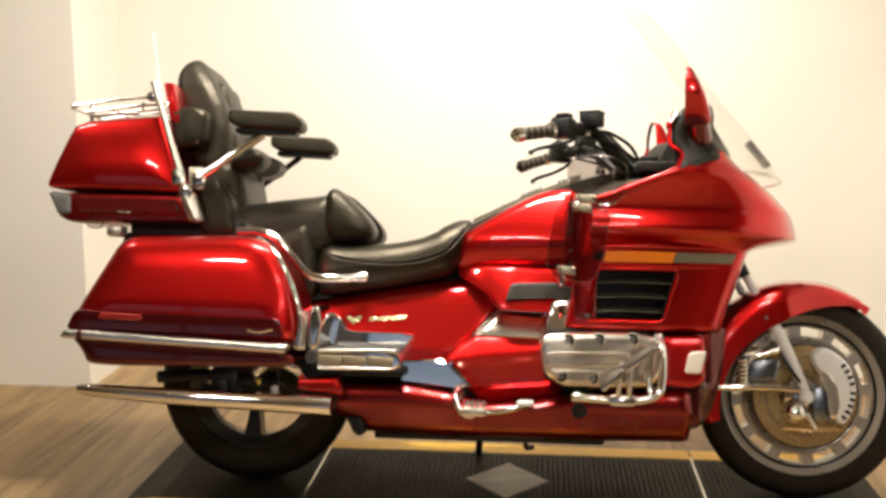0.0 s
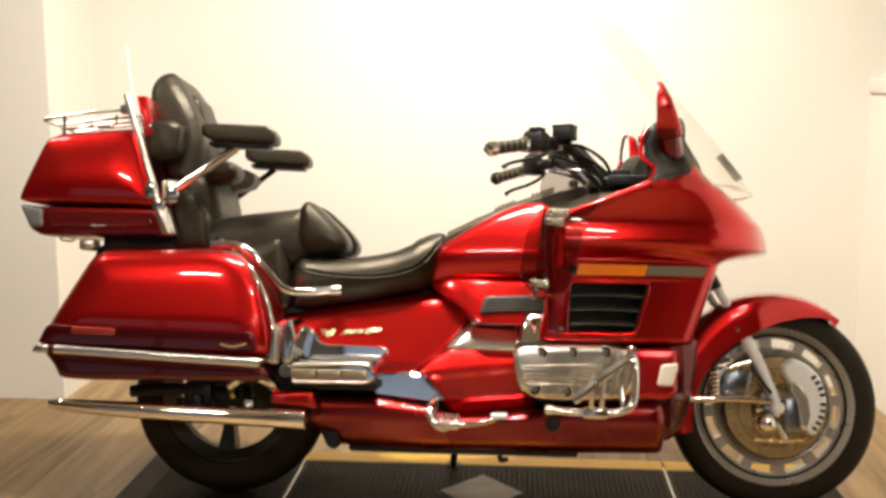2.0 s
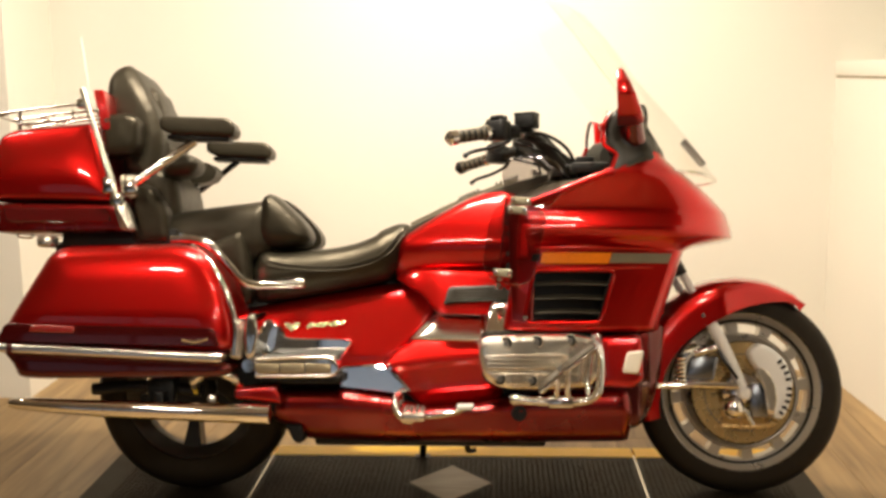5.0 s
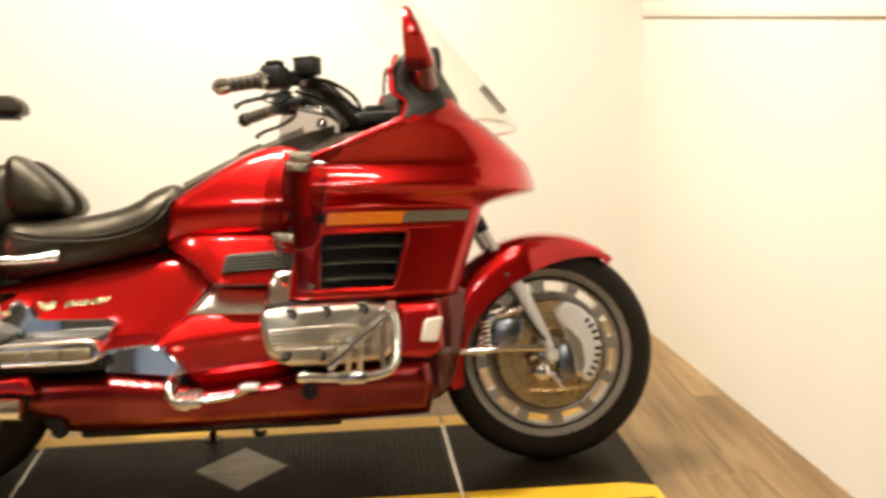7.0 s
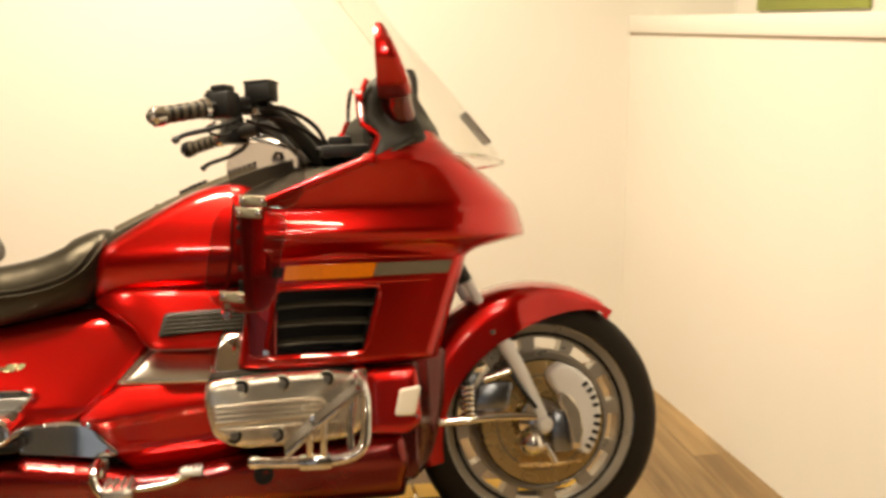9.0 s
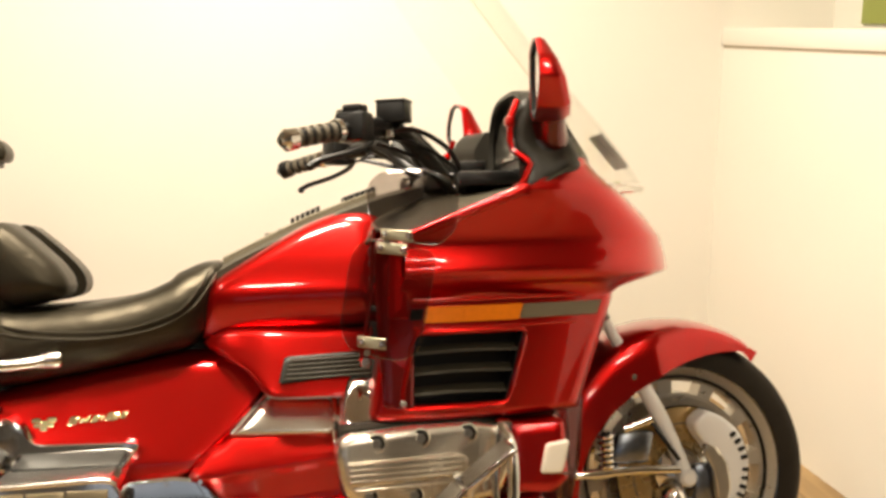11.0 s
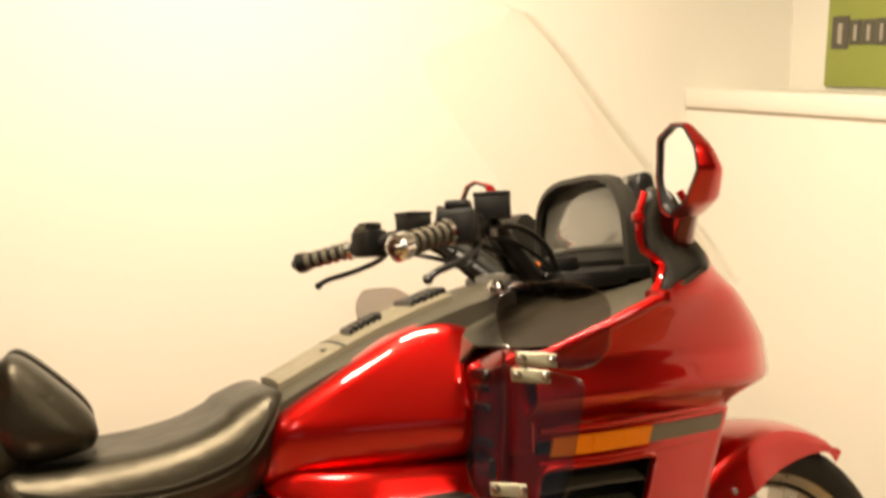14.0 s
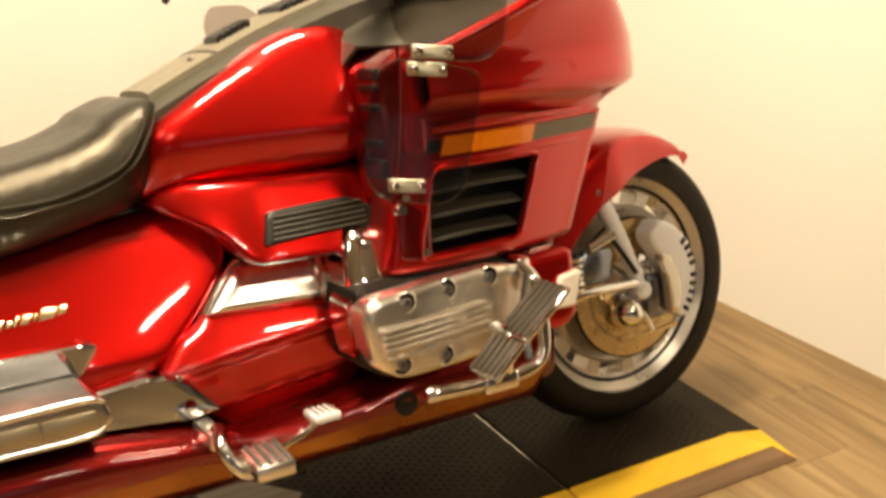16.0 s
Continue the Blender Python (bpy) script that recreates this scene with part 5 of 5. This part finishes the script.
pair("vent_surround", skin([r for r in [[Vector(p) + Vector((0.0, -0.001, 0.0)) + (Vector((math.copysign(1, p[0] - 1.16) * (abs(p[2] - 0.6) < 0.055), -0.0, math.copysign(1, p[2] - 0.6) * (abs(p[2] - 0.6) >= 0.055))) * math.cos(k * math.tau / 8) + Vector((0, -1, 0)) * math.sin(k * math.tau / 8)) * 0.0055 for k in range(8)] for p in smooth_line(surround + surround[:1], 4)]], cap=False), RED, fairing)
pair("vent_screw", bolt(1.036, -0.348, 0.543, 0.006, 0.004, 12), CHROME, fairing)


def strip(u0, u1, z0, z1, lift, n=10):
    rings = []
    for i in range(n + 1):
        u = lerp(u0, u1, i / n)
        a, b = low_point(u, z0), low_point(u, z1)
        rings.append([(a[0], a[1] + 0.003, a[2]), (a[0], a[1] - lift, a[2] + 0.002), (b[0], b[1] - lift, b[2] - 0.002), (b[0], b[1] + 0.003, b[2])])
    return skin(rings)


pair("turn_lens", strip(0.120, 0.585, 0.690, 0.723, 0.005), AMBER, fairing, "ribbed amber turn signal lens")
pair("grey_strip", strip(0.589, 1.02, 0.692, 0.722, 0.004), GREY_LIGHT, fairing, "grey plastic strip")
pair("lamp_socket", strip(0.055, 0.112, 0.696, 0.720, 0.004, 2), BLACK, fairing)
pair("lens_rib", strip(0.30, 0.306, 0.692, 0.721, 0.0062, 1), AMBER, fairing)
pair("ledge_line", tube([(1.06, -0.352, 0.734), (1.20, -0.345, 0.735), (1.32, -0.318, 0.735), (1.40, -0.292, 0.734)], 0.005, 6), RED, fairing)
pair("lower_crease", tube([low_point(u, 0.681) for u in (0.08, 0.3, 0.5, 0.7, 0.9)], 0.004, 6), RED, fairing)

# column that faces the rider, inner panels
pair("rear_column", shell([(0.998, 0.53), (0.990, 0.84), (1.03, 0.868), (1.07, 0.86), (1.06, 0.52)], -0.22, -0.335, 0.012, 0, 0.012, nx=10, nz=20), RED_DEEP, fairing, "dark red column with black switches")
for k, (z, h) in enumerate(((0.828, 0.018), (0.806, 0.012), (0.776, 0.012), (0.72, 0.012), (0.68, 0.03))):
    pair("switch", box(0.984, 0.998, -0.322, -0.262, z - h / 2, z + h / 2, 0.002, 1), BLACK, fairing)
pair("column_edge", shell([(1.012, 0.70), (1.020, 0.84), (1.052, 0.853), (1.052, 0.70)], -0.30, -0.356, 0.010, 0, 0.008, nx=8, nz=16), RED, fairing)
rows = []
for x in (0.975, 1.0, 1.05, 1.10, 1.15, 1.20, 1.25, 1.30, 1.36):
    ze = ramp(x, [(0.975, 0.83), (1.0, 0.872), (1.055, 0.868), (1.10, 0.870), (1.263, 0.932), (1.37, 0.985)])
    zm = ramp(x, [(0.975, 0.86), (1.0, 0.915), (1.10, 0.955), (1.2, 0.955), (1.36, 0.96)])
    row = []
    for k in range(17):
        f = 2 * k / 16 - 1
        row.append((x, ramp(x, [(0.975, 0.20), (1.0, 0.24), (1.05, 0.33), (1.10, 0.392), (1.25, 0.402), (1.36, 0.385)]) * f, lerp(zm, ze, abs(f) ** 1.7)))
    rows.append(row)
part("inner_panel", sheet(rows, 0.006), GREY, fairing, "dark grey inner fairing panel")
POD = [(1.270, 1.112), (1.288, 1.122), (1.330, 1.085), (1.372, 1.010), (1.378, 0.978), (1.300, 0.926), (1.258, 0.932), (1.280, 0.980), (1.252, 1.012), (1.248, 1.072)]
pair("mirror_pod", shell(POD, -0.28, -0.372, 0.025, 0.004, 0.012, nz=18, warp=lambda x, y, z: (x + 0.6 * max(0, y + 0.368), y * ramp(z, [(0.95, 1.04), (1.13, 0.97)]) + 0.032 * math.exp(-((x - 1.332) ** 2 + (z - 1.04) ** 2) / 0.0014), z)), GREY_POD, fairing, "black mirror pod")
pair("pod_hollow", lathe([(0, -0.002), (0.020, -0.002), (0.024, 0.0), (0.020, 0.012), (0, 0.012)], (1.312, -0.362, 1.012), "y", 20, False), BLACK, fairing)

# ---- windscreen ----
SCREEN = [(0.945, 1.410, 0.345, 1.625), (1.01, 1.395, 0.335, 1.585), (1.08, 1.365, 0.315, 1.535), (1.166, 1.308, 0.292, 1.465), (1.26, 1.240, 0.285, 1.385), (1.36, 1.168, 0.280, 1.300), (1.43, 1.118, 0.262, 1.238), (1.462, 1.10, 0.20, 1.190)]
rows = []
for z, xs_, w, xc in SCREEN:
    row = []
    for k in range(25):
        f = 2 * k / 24 - 1
        row.append((lerp(xc, xs_, abs(f) ** 2.0), w * f, z + 0.02 * (1 - f * f) * (z > 1.3)))
    rows.append(row)
screen = part("windscreen", sheet(rows, 0.004), GLASS, bike, "tall clear windscreen")
screen.visible_shadow = False
part("screen_edge", tube([(r[0][0], r[0][1], r[0][2]) for r in rows[:-1]], 0.0018, 6), GLASS_EDGE, bike, "worn screen edge")
part("screen_strip", tube([(lerp(1.625, 1.41, f * f), 0.345 * f, 0.952) for f in (-1, -0.7, -0.4, 0, 0.4, 0.7, 1)], 0.004, 8), CHROME, bike, "chrome screen strip")
part("screen_vent", shell([(1.530, 1.080), (1.592, 1.002), (1.590, 0.998), (1.527, 1.076)], 0.045, -0.045, 0.002, 0, 0.003, both=True, nx=10, nz=4), BLACK, bike, "black screen vent")

# ---- mirrors ----
def mirror(s):
    ob = holder("mirror", bike, "red housed rear view mirror")
    prof = [(-0.360, 1.125), (-0.376, 1.196), (-0.435, 1.212), (-0.478, 1.205), (-0.516, 1.166), (-0.523, 1.128), (-0.468, 1.080), (-0.405, 1.060), (-0.372, 1.074)]
    poly = rounded([Vector(p) for p in prof], 0.008, 3)
    mid = sum(poly, Vector((0, 0))) / len(poly)

    def ring(x, f, deep=0.0):
        out = []
        for p in poly:
            y, z = mid.x + (p.x - mid.x) * f, mid.y + (p.y - mid.y) * f
            out.append((x + 0.12 * (p.x + 0.41) + deep * ramp(z, [(1.06, 0.075), (1.10, 0.062), (1.15, 0.042), (1.21, 0.014)]), y, z))
        return out
    body = skin([ring(1.296, 0.91), ring(1.288, 0.94), ring(1.286, 0.985), ring(1.289, 1.0, 0.15), ring(1.289, 1.0, 0.45), ring(1.289, 0.96, 0.75), ring(1.289, 0.86, 0.93), ring(1.289, 0.6, 1.0)])
    part("housing", body if s < 0 else flipped(body), RED, ob, "glossy red housing")
    inner = skin([ring(1.2975, 0.94), ring(1.2865, 0.94), ring(1.2865, 0.885), ring(1.2955, 0.875)])
    part("bezel", inner if s < 0 else flipped(inner), BLACK, ob, "black bezel")
    g = skin([ring(1.2925, 0.89), ring(1.2915, 0.89)])
    part("glass", g if s < 0 else flipped(g), MIRROR, ob, "mirror glass")
    st = tube([(1.335, -0.335, 1.035), (1.328, -0.365, 1.065), (1.322, -0.41, 1.105)], 0.022, 14, taper=lambda t: 0.036 - 0.008 * t)
    part("stalk", st if s < 0 else flipped(st), MAROON, ob)


mirror(-1)
mirror(1)

# ---- dashboard ----
dash = holder("dashboard", bike, "black dashboard hood with instrument glass")
rows = []
for x, w, zt in ((1.320, 0.190, 1.160), (1.323, 0.202, 1.170), (1.35, 0.206, 1.170), (1.39, 0.195, 1.140), (1.425, 0.175, 1.06)):
    row = []
    for k in range(25):
        a = math.pi * k / 24
        row.append((x, -w * math.copysign(abs(math.cos(a)) ** 0.6, math.cos(a)), 0.985 + (zt - 0.985) * math.sin(a) ** 0.55))
    rows.append(row)
part("hood", sheet(rows, 0.012), GREY_POD, dash)
part("panel", shell([(1.335, 0.985), (1.358, 1.160), (1.40, 1.160), (1.392, 0.985)], 0.185, -0.185, 0.004, both=True, nx=6, nz=14), BLACK, dash)
part("instrument_glass", shell([(1.3285, 1.025), (1.3480, 1.155), (1.356, 1.155), (1.338, 1.025)], 0.168, -0.168, 0.002, both=True, nx=6, nz=10), DASH_GLASS, dash, "grey reflecting instrument glass")
part("rear_tray", box(1.28, 1.40, -0.24, 0.24, 0.965, 0.990, 0.008), BLACK, dash)
part("lower_tray", box(1.17, 1.30, -0.24, 0.24, 0.955, 0.985, 0.008), BLACK, dash)
part("button_panel", box(1.19, 1.245, -0.16, 0.16, 0.985, 1.012, 0.006), BLACK, dash)
for yy in (-0.105, -0.085):
    part("warning_lamp", lathe([(0, 0), (0.005, 0), (0.005, -0.004), (0, -0.006)], (1.189, yy, 1.0), "x", 10, False), AMBER, dash)
part("key_barrel", lathe([(0, 0), (0.014, 0), (0.016, 0.01), (0.01, 0.022), (0, 0.022)], (1.075, -0.17, 0.955), "z", 16, False), CHROME, dash)

# ---- handlebars ----
bars = holder("handlebars", bike, "black handlebars with chrome banded grips")
CY = -0.035
for s in (-1, 1):
    def at(y):
        return CY + s * y
    part("bar", tube([(1.15, at(0.06), 0.975), (1.105, at(0.10), 1.02), (1.06, at(0.16), 1.068), (1.01, at(0.23), 1.078), (0.94, at(0.285), 1.060), (0.845, at(0.345), 1.038)], 0.0125, 12), BLACK, bars)
    part("bar_arm", tube([(1.045, at(0.195), 1.075), (1.10, at(0.15), 1.035), (1.175, at(0.11), 0.955)], 0.017, 12), GREY_DARK, bars)
    part("riser", tube([(1.20, at(0.06), 0.94), (1.165, at(0.08), 0.985), (1.08, at(0.13), 1.07)], 0.024, 12, taper=lambda t: 0.027 - 0.008 * t), GREY_DARK, bars)
    a, b = Vector((0.928, at(0.292), 1.057)), Vector((0.838, at(0.349), 1.036))
    d = (b - a)
    part("grip", tube([a, b], 0.0165, 16), BLACK, bars, "chrome sleeve grip")
    for k in range(5):
        p, q = a + d * (0.08 + 0.18 * k), a + d * (0.17 + 0.18 * k)
        part("grip_band", tube([p, q], 0.0188, 16), GRIP_TAN, bars)
    for k in range(6):
        ang = math.tau * k / 6
        off = Vector((0.35, 0.94 * 0, 1)).normalized() * 0.0175 * math.sin(ang) + Vector((0.53, 0.85 * -s, 0)) * 0.0175 * math.cos(ang)
        part("grip_rib", tube([a + d * 0.05 + off, a + d * 0.95 + off], 0.0028, 6), CHROME, bars)
    part("grip_collar", tube([a - d * 0.06, a + d * 0.04], 0.0225, 18), CHROME, bars)
    part("grip_end", tube([b - d * 0.10, b - d * 0.02, b + d * 0.08, b + d * 0.13], 0.022, 18, smooth=False, taper=lambda t: 0.0215 if t < 0.7 else 0.015), CHROME if s < 0 else BLACK, bars, "chrome grip end")
    part("end_boss", tube([b + d * 0.12, b + d * 0.19], 0.009, 12), CHROME if s < 0 else BLACK, bars)
    sw = Matrix.Translation((0.965, at(0.265), 1.066)) @ pose(0, 0, 0, 0, 0, 32 * s)
    part("switch_box", move(box(-0.035, 0.03, -0.026, 0.026, -0.028, 0.030, 0.010), sw), BLACK, bars)
    part("switch_top", move(box(-0.02, 0.02, -0.018, 0.018, 0.028, 0.044, 0.005), sw), BLACK, bars)
    part("switch_button", move(box(-0.034, -0.022, -0.014, 0.014, 0.02, 0.036, 0.003), sw), GREY, bars)
    part("lever", tube([(1.00, at(0.25), 1.048), (0.985, at(0.285), 1.030), (0.945, at(0.325), 1.012), (0.895, at(0.352), 0.998), (0.875, at(0.362), 0.988)], 0.006, 8), BLACK, bars, "hand lever")
    part("lever_ball", lathe([(0, -0.009), (0.006, -0.006), (0.009, 0), (0.006, 0.006), (0, 0.009)], (0.874, at(0.362), 0.986), "z", 12, False), BLACK, bars)
    part("cylinder", tube([(1.03, at(0.20), 1.07), (0.985, at(0.245), 1.066)], 0.017, 12), BLACK, bars)
    part("reservoir", move(box(-0.03, 0.03, -0.024, 0.024, -0.012, 0.028, 0.004), Matrix.Translation((1.045, at(0.215), 1.092)) @ pose(0, 0, 0, 0, 0, 25 * s)), BLACK, bars, "black brake fluid reservoir")
    part("reservoir_lid", move(box(-0.031, 0.031, -0.025, 0.025, 0.026, 0.033, 0.002), Matrix.Translation((1.045, at(0.215), 1.092)) @ pose(0, 0, 0, 0, 0, 25 * s)), BLACK, bars)
    part("banjo_bolt", lathe([(0, 0), (0.010, 0), (0.010, -0.012), (0, -0.014)], (1.03, at(0.24), 1.062), "z", 10, False), CHROME, bars)
    for j, (sag, rr) in enumerate(((0.0, 0.0055), (-0.022, 0.0045), (-0.045, 0.005))):
        part("cable", tube([(1.03 - 0.01 * j, at(0.225 - 0.02 * j), 1.062 + sag * 0.4), (1.09, at(0.215 - 0.03 * j), 1.065 + sag), (1.16, at(0.17 - 0.02 * j), 1.03 + sag), (1.19, at(0.15), 0.97), (1.195, at(0.12), 0.92)], rr, 8), BLACK, bars)
part("bar_clamp", box(1.12, 1.20, CY - 0.09, CY + 0.09, 0.955, 0.99, 0.01), ALLOY_DARK, bars)
part("throttle_guide", tube([(0.95, CY - 0.29, 1.03), (0.93, CY - 0.30, 1.012), (0.965, CY - 0.285, 1.0), (0.995, CY - 0.26, 1.02)], 0.003, 8), BLACK, bars)

# ---- wind deflectors ----
def deflector(s):
    ob = holder("wind_deflector", bike, "clear hinged wind deflector with chrome brackets")

    def side(name, bm, m, label=""):
        o = part(name, bm if s < 0 else flipped(bm), m, ob, label)
        return o

    def out(x, y, z):
        return (x, y + 0.45 * (1.01 - x), z)
    LOWER = [(0.960, 0.848), (0.942, 0.818), (0.920, 0.690), (0.938, 0.648), (1.025, 0.630), (1.056, 0.648), (1.092, 0.822), (1.0, 0.850)]
    TOP = [(0.980, 0.880), (0.972, 0.940), (0.994, 0.972), (1.082, 0.972), (1.130, 0.945), (1.128, 0.868), (1.096, 0.836), (1.030, 0.846)]
    for name, outline in (("lower_pane", LOWER), ("upper_pane", TOP)):
        o = side(name, shell(outline, -0.424, -0.4275, 0.001, 0, 0.02, nx=14, nz=10, warp=out), SMOKE, "smoked clear pane")
        o.visible_shadow = False
        edge_line = [out(p.x, -0.4258, p.y) for p in rounded([Vector(q) for q in outline], 0.02)]
        side("pane_rim", tube(edge_line + edge_line[:1], 0.0014, 6, smooth=False), PANE_RIM)
    for (x0, x1, z) in ((0.996, 1.050, 0.858), (0.988, 1.040, 0.833), (0.950, 0.999, 0.660)):
        side("bracket", box(x0, x1, -0.435, -0.4285, z - 0.011, z + 0.009, 0.0012, 1, warp=lambda x, y, zz: out(x, y, zz - 0.12 * (x - 1.02))), BRACKET, "small chrome hinge bracket")
        for bx in (x0 + 0.007, x1 - 0.007):
            side("bracket_bolt", lathe([(0, 0), (0.0068, 0), (0.0068, -0.004), (0.004, -0.0075), (0, -0.008)], out(bx, -0.435, z - 0.12 * (bx - 1.02)), "y", 12, False), CHROME)
    side("hinge_rod", tube([(0.985, -0.405, 0.87), (0.975, -0.405, 0.75), (0.955, -0.405, 0.625)], 0.0035, 8), RED_DEEP)
    side("mount_arm", tube([(1.035, -0.34, 0.845), (1.02, -0.40, 0.848), (1.005, -0.428, 0.848)], 0.006, 8), CHROME)
    side("mount_arm", tube([(1.01, -0.33, 0.63), (0.98, -0.39, 0.64), (0.965, -0.428, 0.648)], 0.006, 8), CHROME)
    side("mount_knob", lathe([(0, -0.016), (0.008, -0.016), (0.011, -0.006), (0.008, 0.006), (0, 0.006)], (0.962, -0.405, 0.630), "y", 12, False), CHROME)


deflector(-1)
deflector(1)

# ---- fork, front mudguard, calipers ----
fork = holder("front_fork", bike, "front fork with white caliper covers")
for s in (-1, 1):
    part("upper_tube", tube([(1.465, s * 0.098, 0.745), (1.600, s * 0.098, 0.500)], 0.0125, 16), WHITE_ALLOY, fork)
    part("fork_boot", tube([(1.478, s * 0.098, 0.72), (1.505, s * 0.098, 0.665)], 0.018, 16), BLACK, fork)
    part("lower_leg", tube([(1.560, s * 0.100, 0.575), (1.625, s * 0.104, 0.455), (1.678, s * 0.106, 0.335)], 0.022, 16, taper=lambda t: 0.019 - 0.004 * t), WHITE_ALLOY, fork, "pale painted fork leg")
    part("axle_clamp", lathe([(0, -0.020), (0.013, -0.020), (0.020, -0.012), (0.020, 0.016), (0, 0.018)], (1.682, s * 0.108, 0.318), "y", 20, False), WHITE_ALLOY, fork)
    cov = shell([(1.690, 0.440), (1.722, 0.466), (1.765, 0.446), (1.800, 0.410), (1.818, 0.350), (1.808, 0.285), (1.785, 0.240), (1.757, 0.248), (1.760, 0.300), (1.745, 0.350), (1.718, 0.388), (1.697, 0.415)], -0.085, -0.136, 0.010, 0.003, 0.014, nx=26, nz=18)
    part("caliper_cover", cov if s < 0 else flipped(cov), WHITE_ALLOY, fork, "white plastic caliper cover")
    face = shell([(1.716, 0.398), (1.744, 0.384), (1.766, 0.345), (1.771, 0.300), (1.762, 0.258), (1.742, 0.260), (1.735, 0.330), (1.714, 0.374)], -0.12, -0.1395, 0.003, 0, 0.008, nx=18, nz=10)
    part("caliper_face", face if s < 0 else flipped(face), ALLOY, fork, "grey metal caliper face")
    for k in range(9):
        a = radians(-38 + 9.2 * k + (4 if k > 4 else 0))
        rr = 0.118
        b = move(box(-0.0075, 0.0075, -0.004, 0.004, -0.0042, 0.0042, 0.0015, 1), Matrix.Translation((FW[0] + rr * math.cos(a), s * 0.138, FW[2] + 0.02 + rr * math.sin(a))) @ pose(0, 0, 0, 0, -math.degrees(a), 0))
        part("cover_slot", b, BLACK, fork)
    part("caliper", box(1.700, 1.755, s * 0.082, s * 0.110, 0.245, 0.345, 0.010), CALIPER, fork, "dark caliper body")
    part("lower_bar", tube([(1.615, s * 0.112, 0.222), (1.70, s * 0.114, 0.220), (1.772, s * 0.112, 0.226)], 0.006, 10), DISC, fork)
    part("torque_rod", tube([(1.385, s * 0.125, 0.338), (1.46, s * 0.13, 0.340), (1.56, s * 0.128, 0.343), (1.66, s * 0.118, 0.338)], 0.0105, 12), CHROME, fork, "chrome rod")
    part("rod_sleeve", tube([(1.455, s * 0.13, 0.340), (1.495, s * 0.13, 0.341)], 0.0125, 12), CHROME, fork)
    for k in range(6):
        part("cooling_fin", lathe([(0, -0.0035), (0.017, -0.0035), (0.019, 0), (0.017, 0.0035), (0, 0.0035)], (1.495, s * 0.128, 0.356 + 0.0125 * k), "z", 16, False), CHROME, fork)
    part("fin_core", rod((1.495, s * 0.128, 0.345), (1.495, s * 0.128, 0.43), 0.010), BLACK, fork)
    part("valve_body", box(1.515, 1.600, s * 0.085, s * 0.120, 0.352, 0.425, 0.012, warp=lambda x, y, z: (x + 0.25 * (z - 0.38), y, z)), CALIPER, fork, "blue-grey anti-dive body")
    part("valve_cap", tube([(1.535, s * 0.125, 0.432), (1.60, s * 0.125, 0.452)], 0.010, 12), CHROME, fork)
    part("axle_cap", lathe([(0, -0.032), (0.014, -0.031), (0.028, -0.020), (0.035, 0.0), (0.035, 0.014), (0, 0.016)], (1.652, s * 0.100, 0.272), "y", 20, False), CHROME, fork, "chrome axle cap")
    part("link", tube([(1.665, s * 0.11, 0.285), (1.685, s * 0.112, 0.262), (1.705, s * 0.112, 0.225)], 0.008, 10), CHROME, fork)
    part("hose", tube([(1.60, s * 0.11, 0.45), (1.63, s * 0.125, 0.40), (1.66, s * 0.122, 0.36)], 0.005, 8), BLACK, fork)

fender_rows = []
for k in range(41):
    a = lerp(54, 196, k / 40)
    ro = ramp(a, [(54, 0.322), (60, 0.330), (75, 0.334), (95, 0.338), (115, 0.340), (150, 0.328), (196, 0.312)])
    ri = ramp(a, [(54, 0.316), (60, 0.306), (70, 0.285), (82, 0.262), (92, 0.248), (110, 0.230), (130, 0.228), (150, 0.236), (170, 0.245), (196, 0.262)])
    w = ramp(a, [(54, 0.058), (70, 0.080), (90, 0.105), (105, 0.128), (150, 0.134), (196, 0.118)])
    ca, sa = math.cos(radians(a)), math.sin(radians(a))
    row = []
    for r, y in ((ri, -w), (lerp(ri, ro, 0.5), -w * 1.01), (ro - 0.022, -w), (ro - 0.010, -w * 0.93), (ro - 0.003, -w * 0.75), (ro + 0.004, -w * 0.4), (ro + 0.006, 0)):
        row.append((FW[0] + r * ca, y, FW[2] + r * sa))
    fender_rows.append(row + [(p[0], -p[1], p[2]) for p in row[-2::-1]])
guardo = holder("front_mudguard", bike, "glossy red front mudguard")
part("mudguard_shell", sheet(fender_rows, 0.004), RED, guardo)
pair("mudguard_bolt", bolt(1.560, -0.132, 0.545, 0.006, 0.004, 10), CHROME, guardo)

# ---- floor of planks ----
floor = structure("floor", box(WEST - T, FAREAST + T, REAR - T, BACK + T, -0.1, -0.004, 0), WOOD, "brown wooden plank floor", "floor")
rnd = random.Random(7)
PW, PL = 0.185, 1.22
plank_mesh = finish(box(-PW / 2 + 0.0003, PW / 2 - 0.0003, -PL / 2 + 0.0003, PL / 2 - 0.0003, -0.004, 0.0, 0.0008, 1))
plank_mesh.materials.append(WOOD)
x = -2.6
while x < RIGHT + 0.1:
    y = -4.2 + rnd.uniform(0, PL) - PL / 2
    while y < BACK + PL / 2:
        ob = new("plank", plank_mesh)
        ob.location = (x, y, 0)
        ob.parent = floor
        y += PL
    x += PW
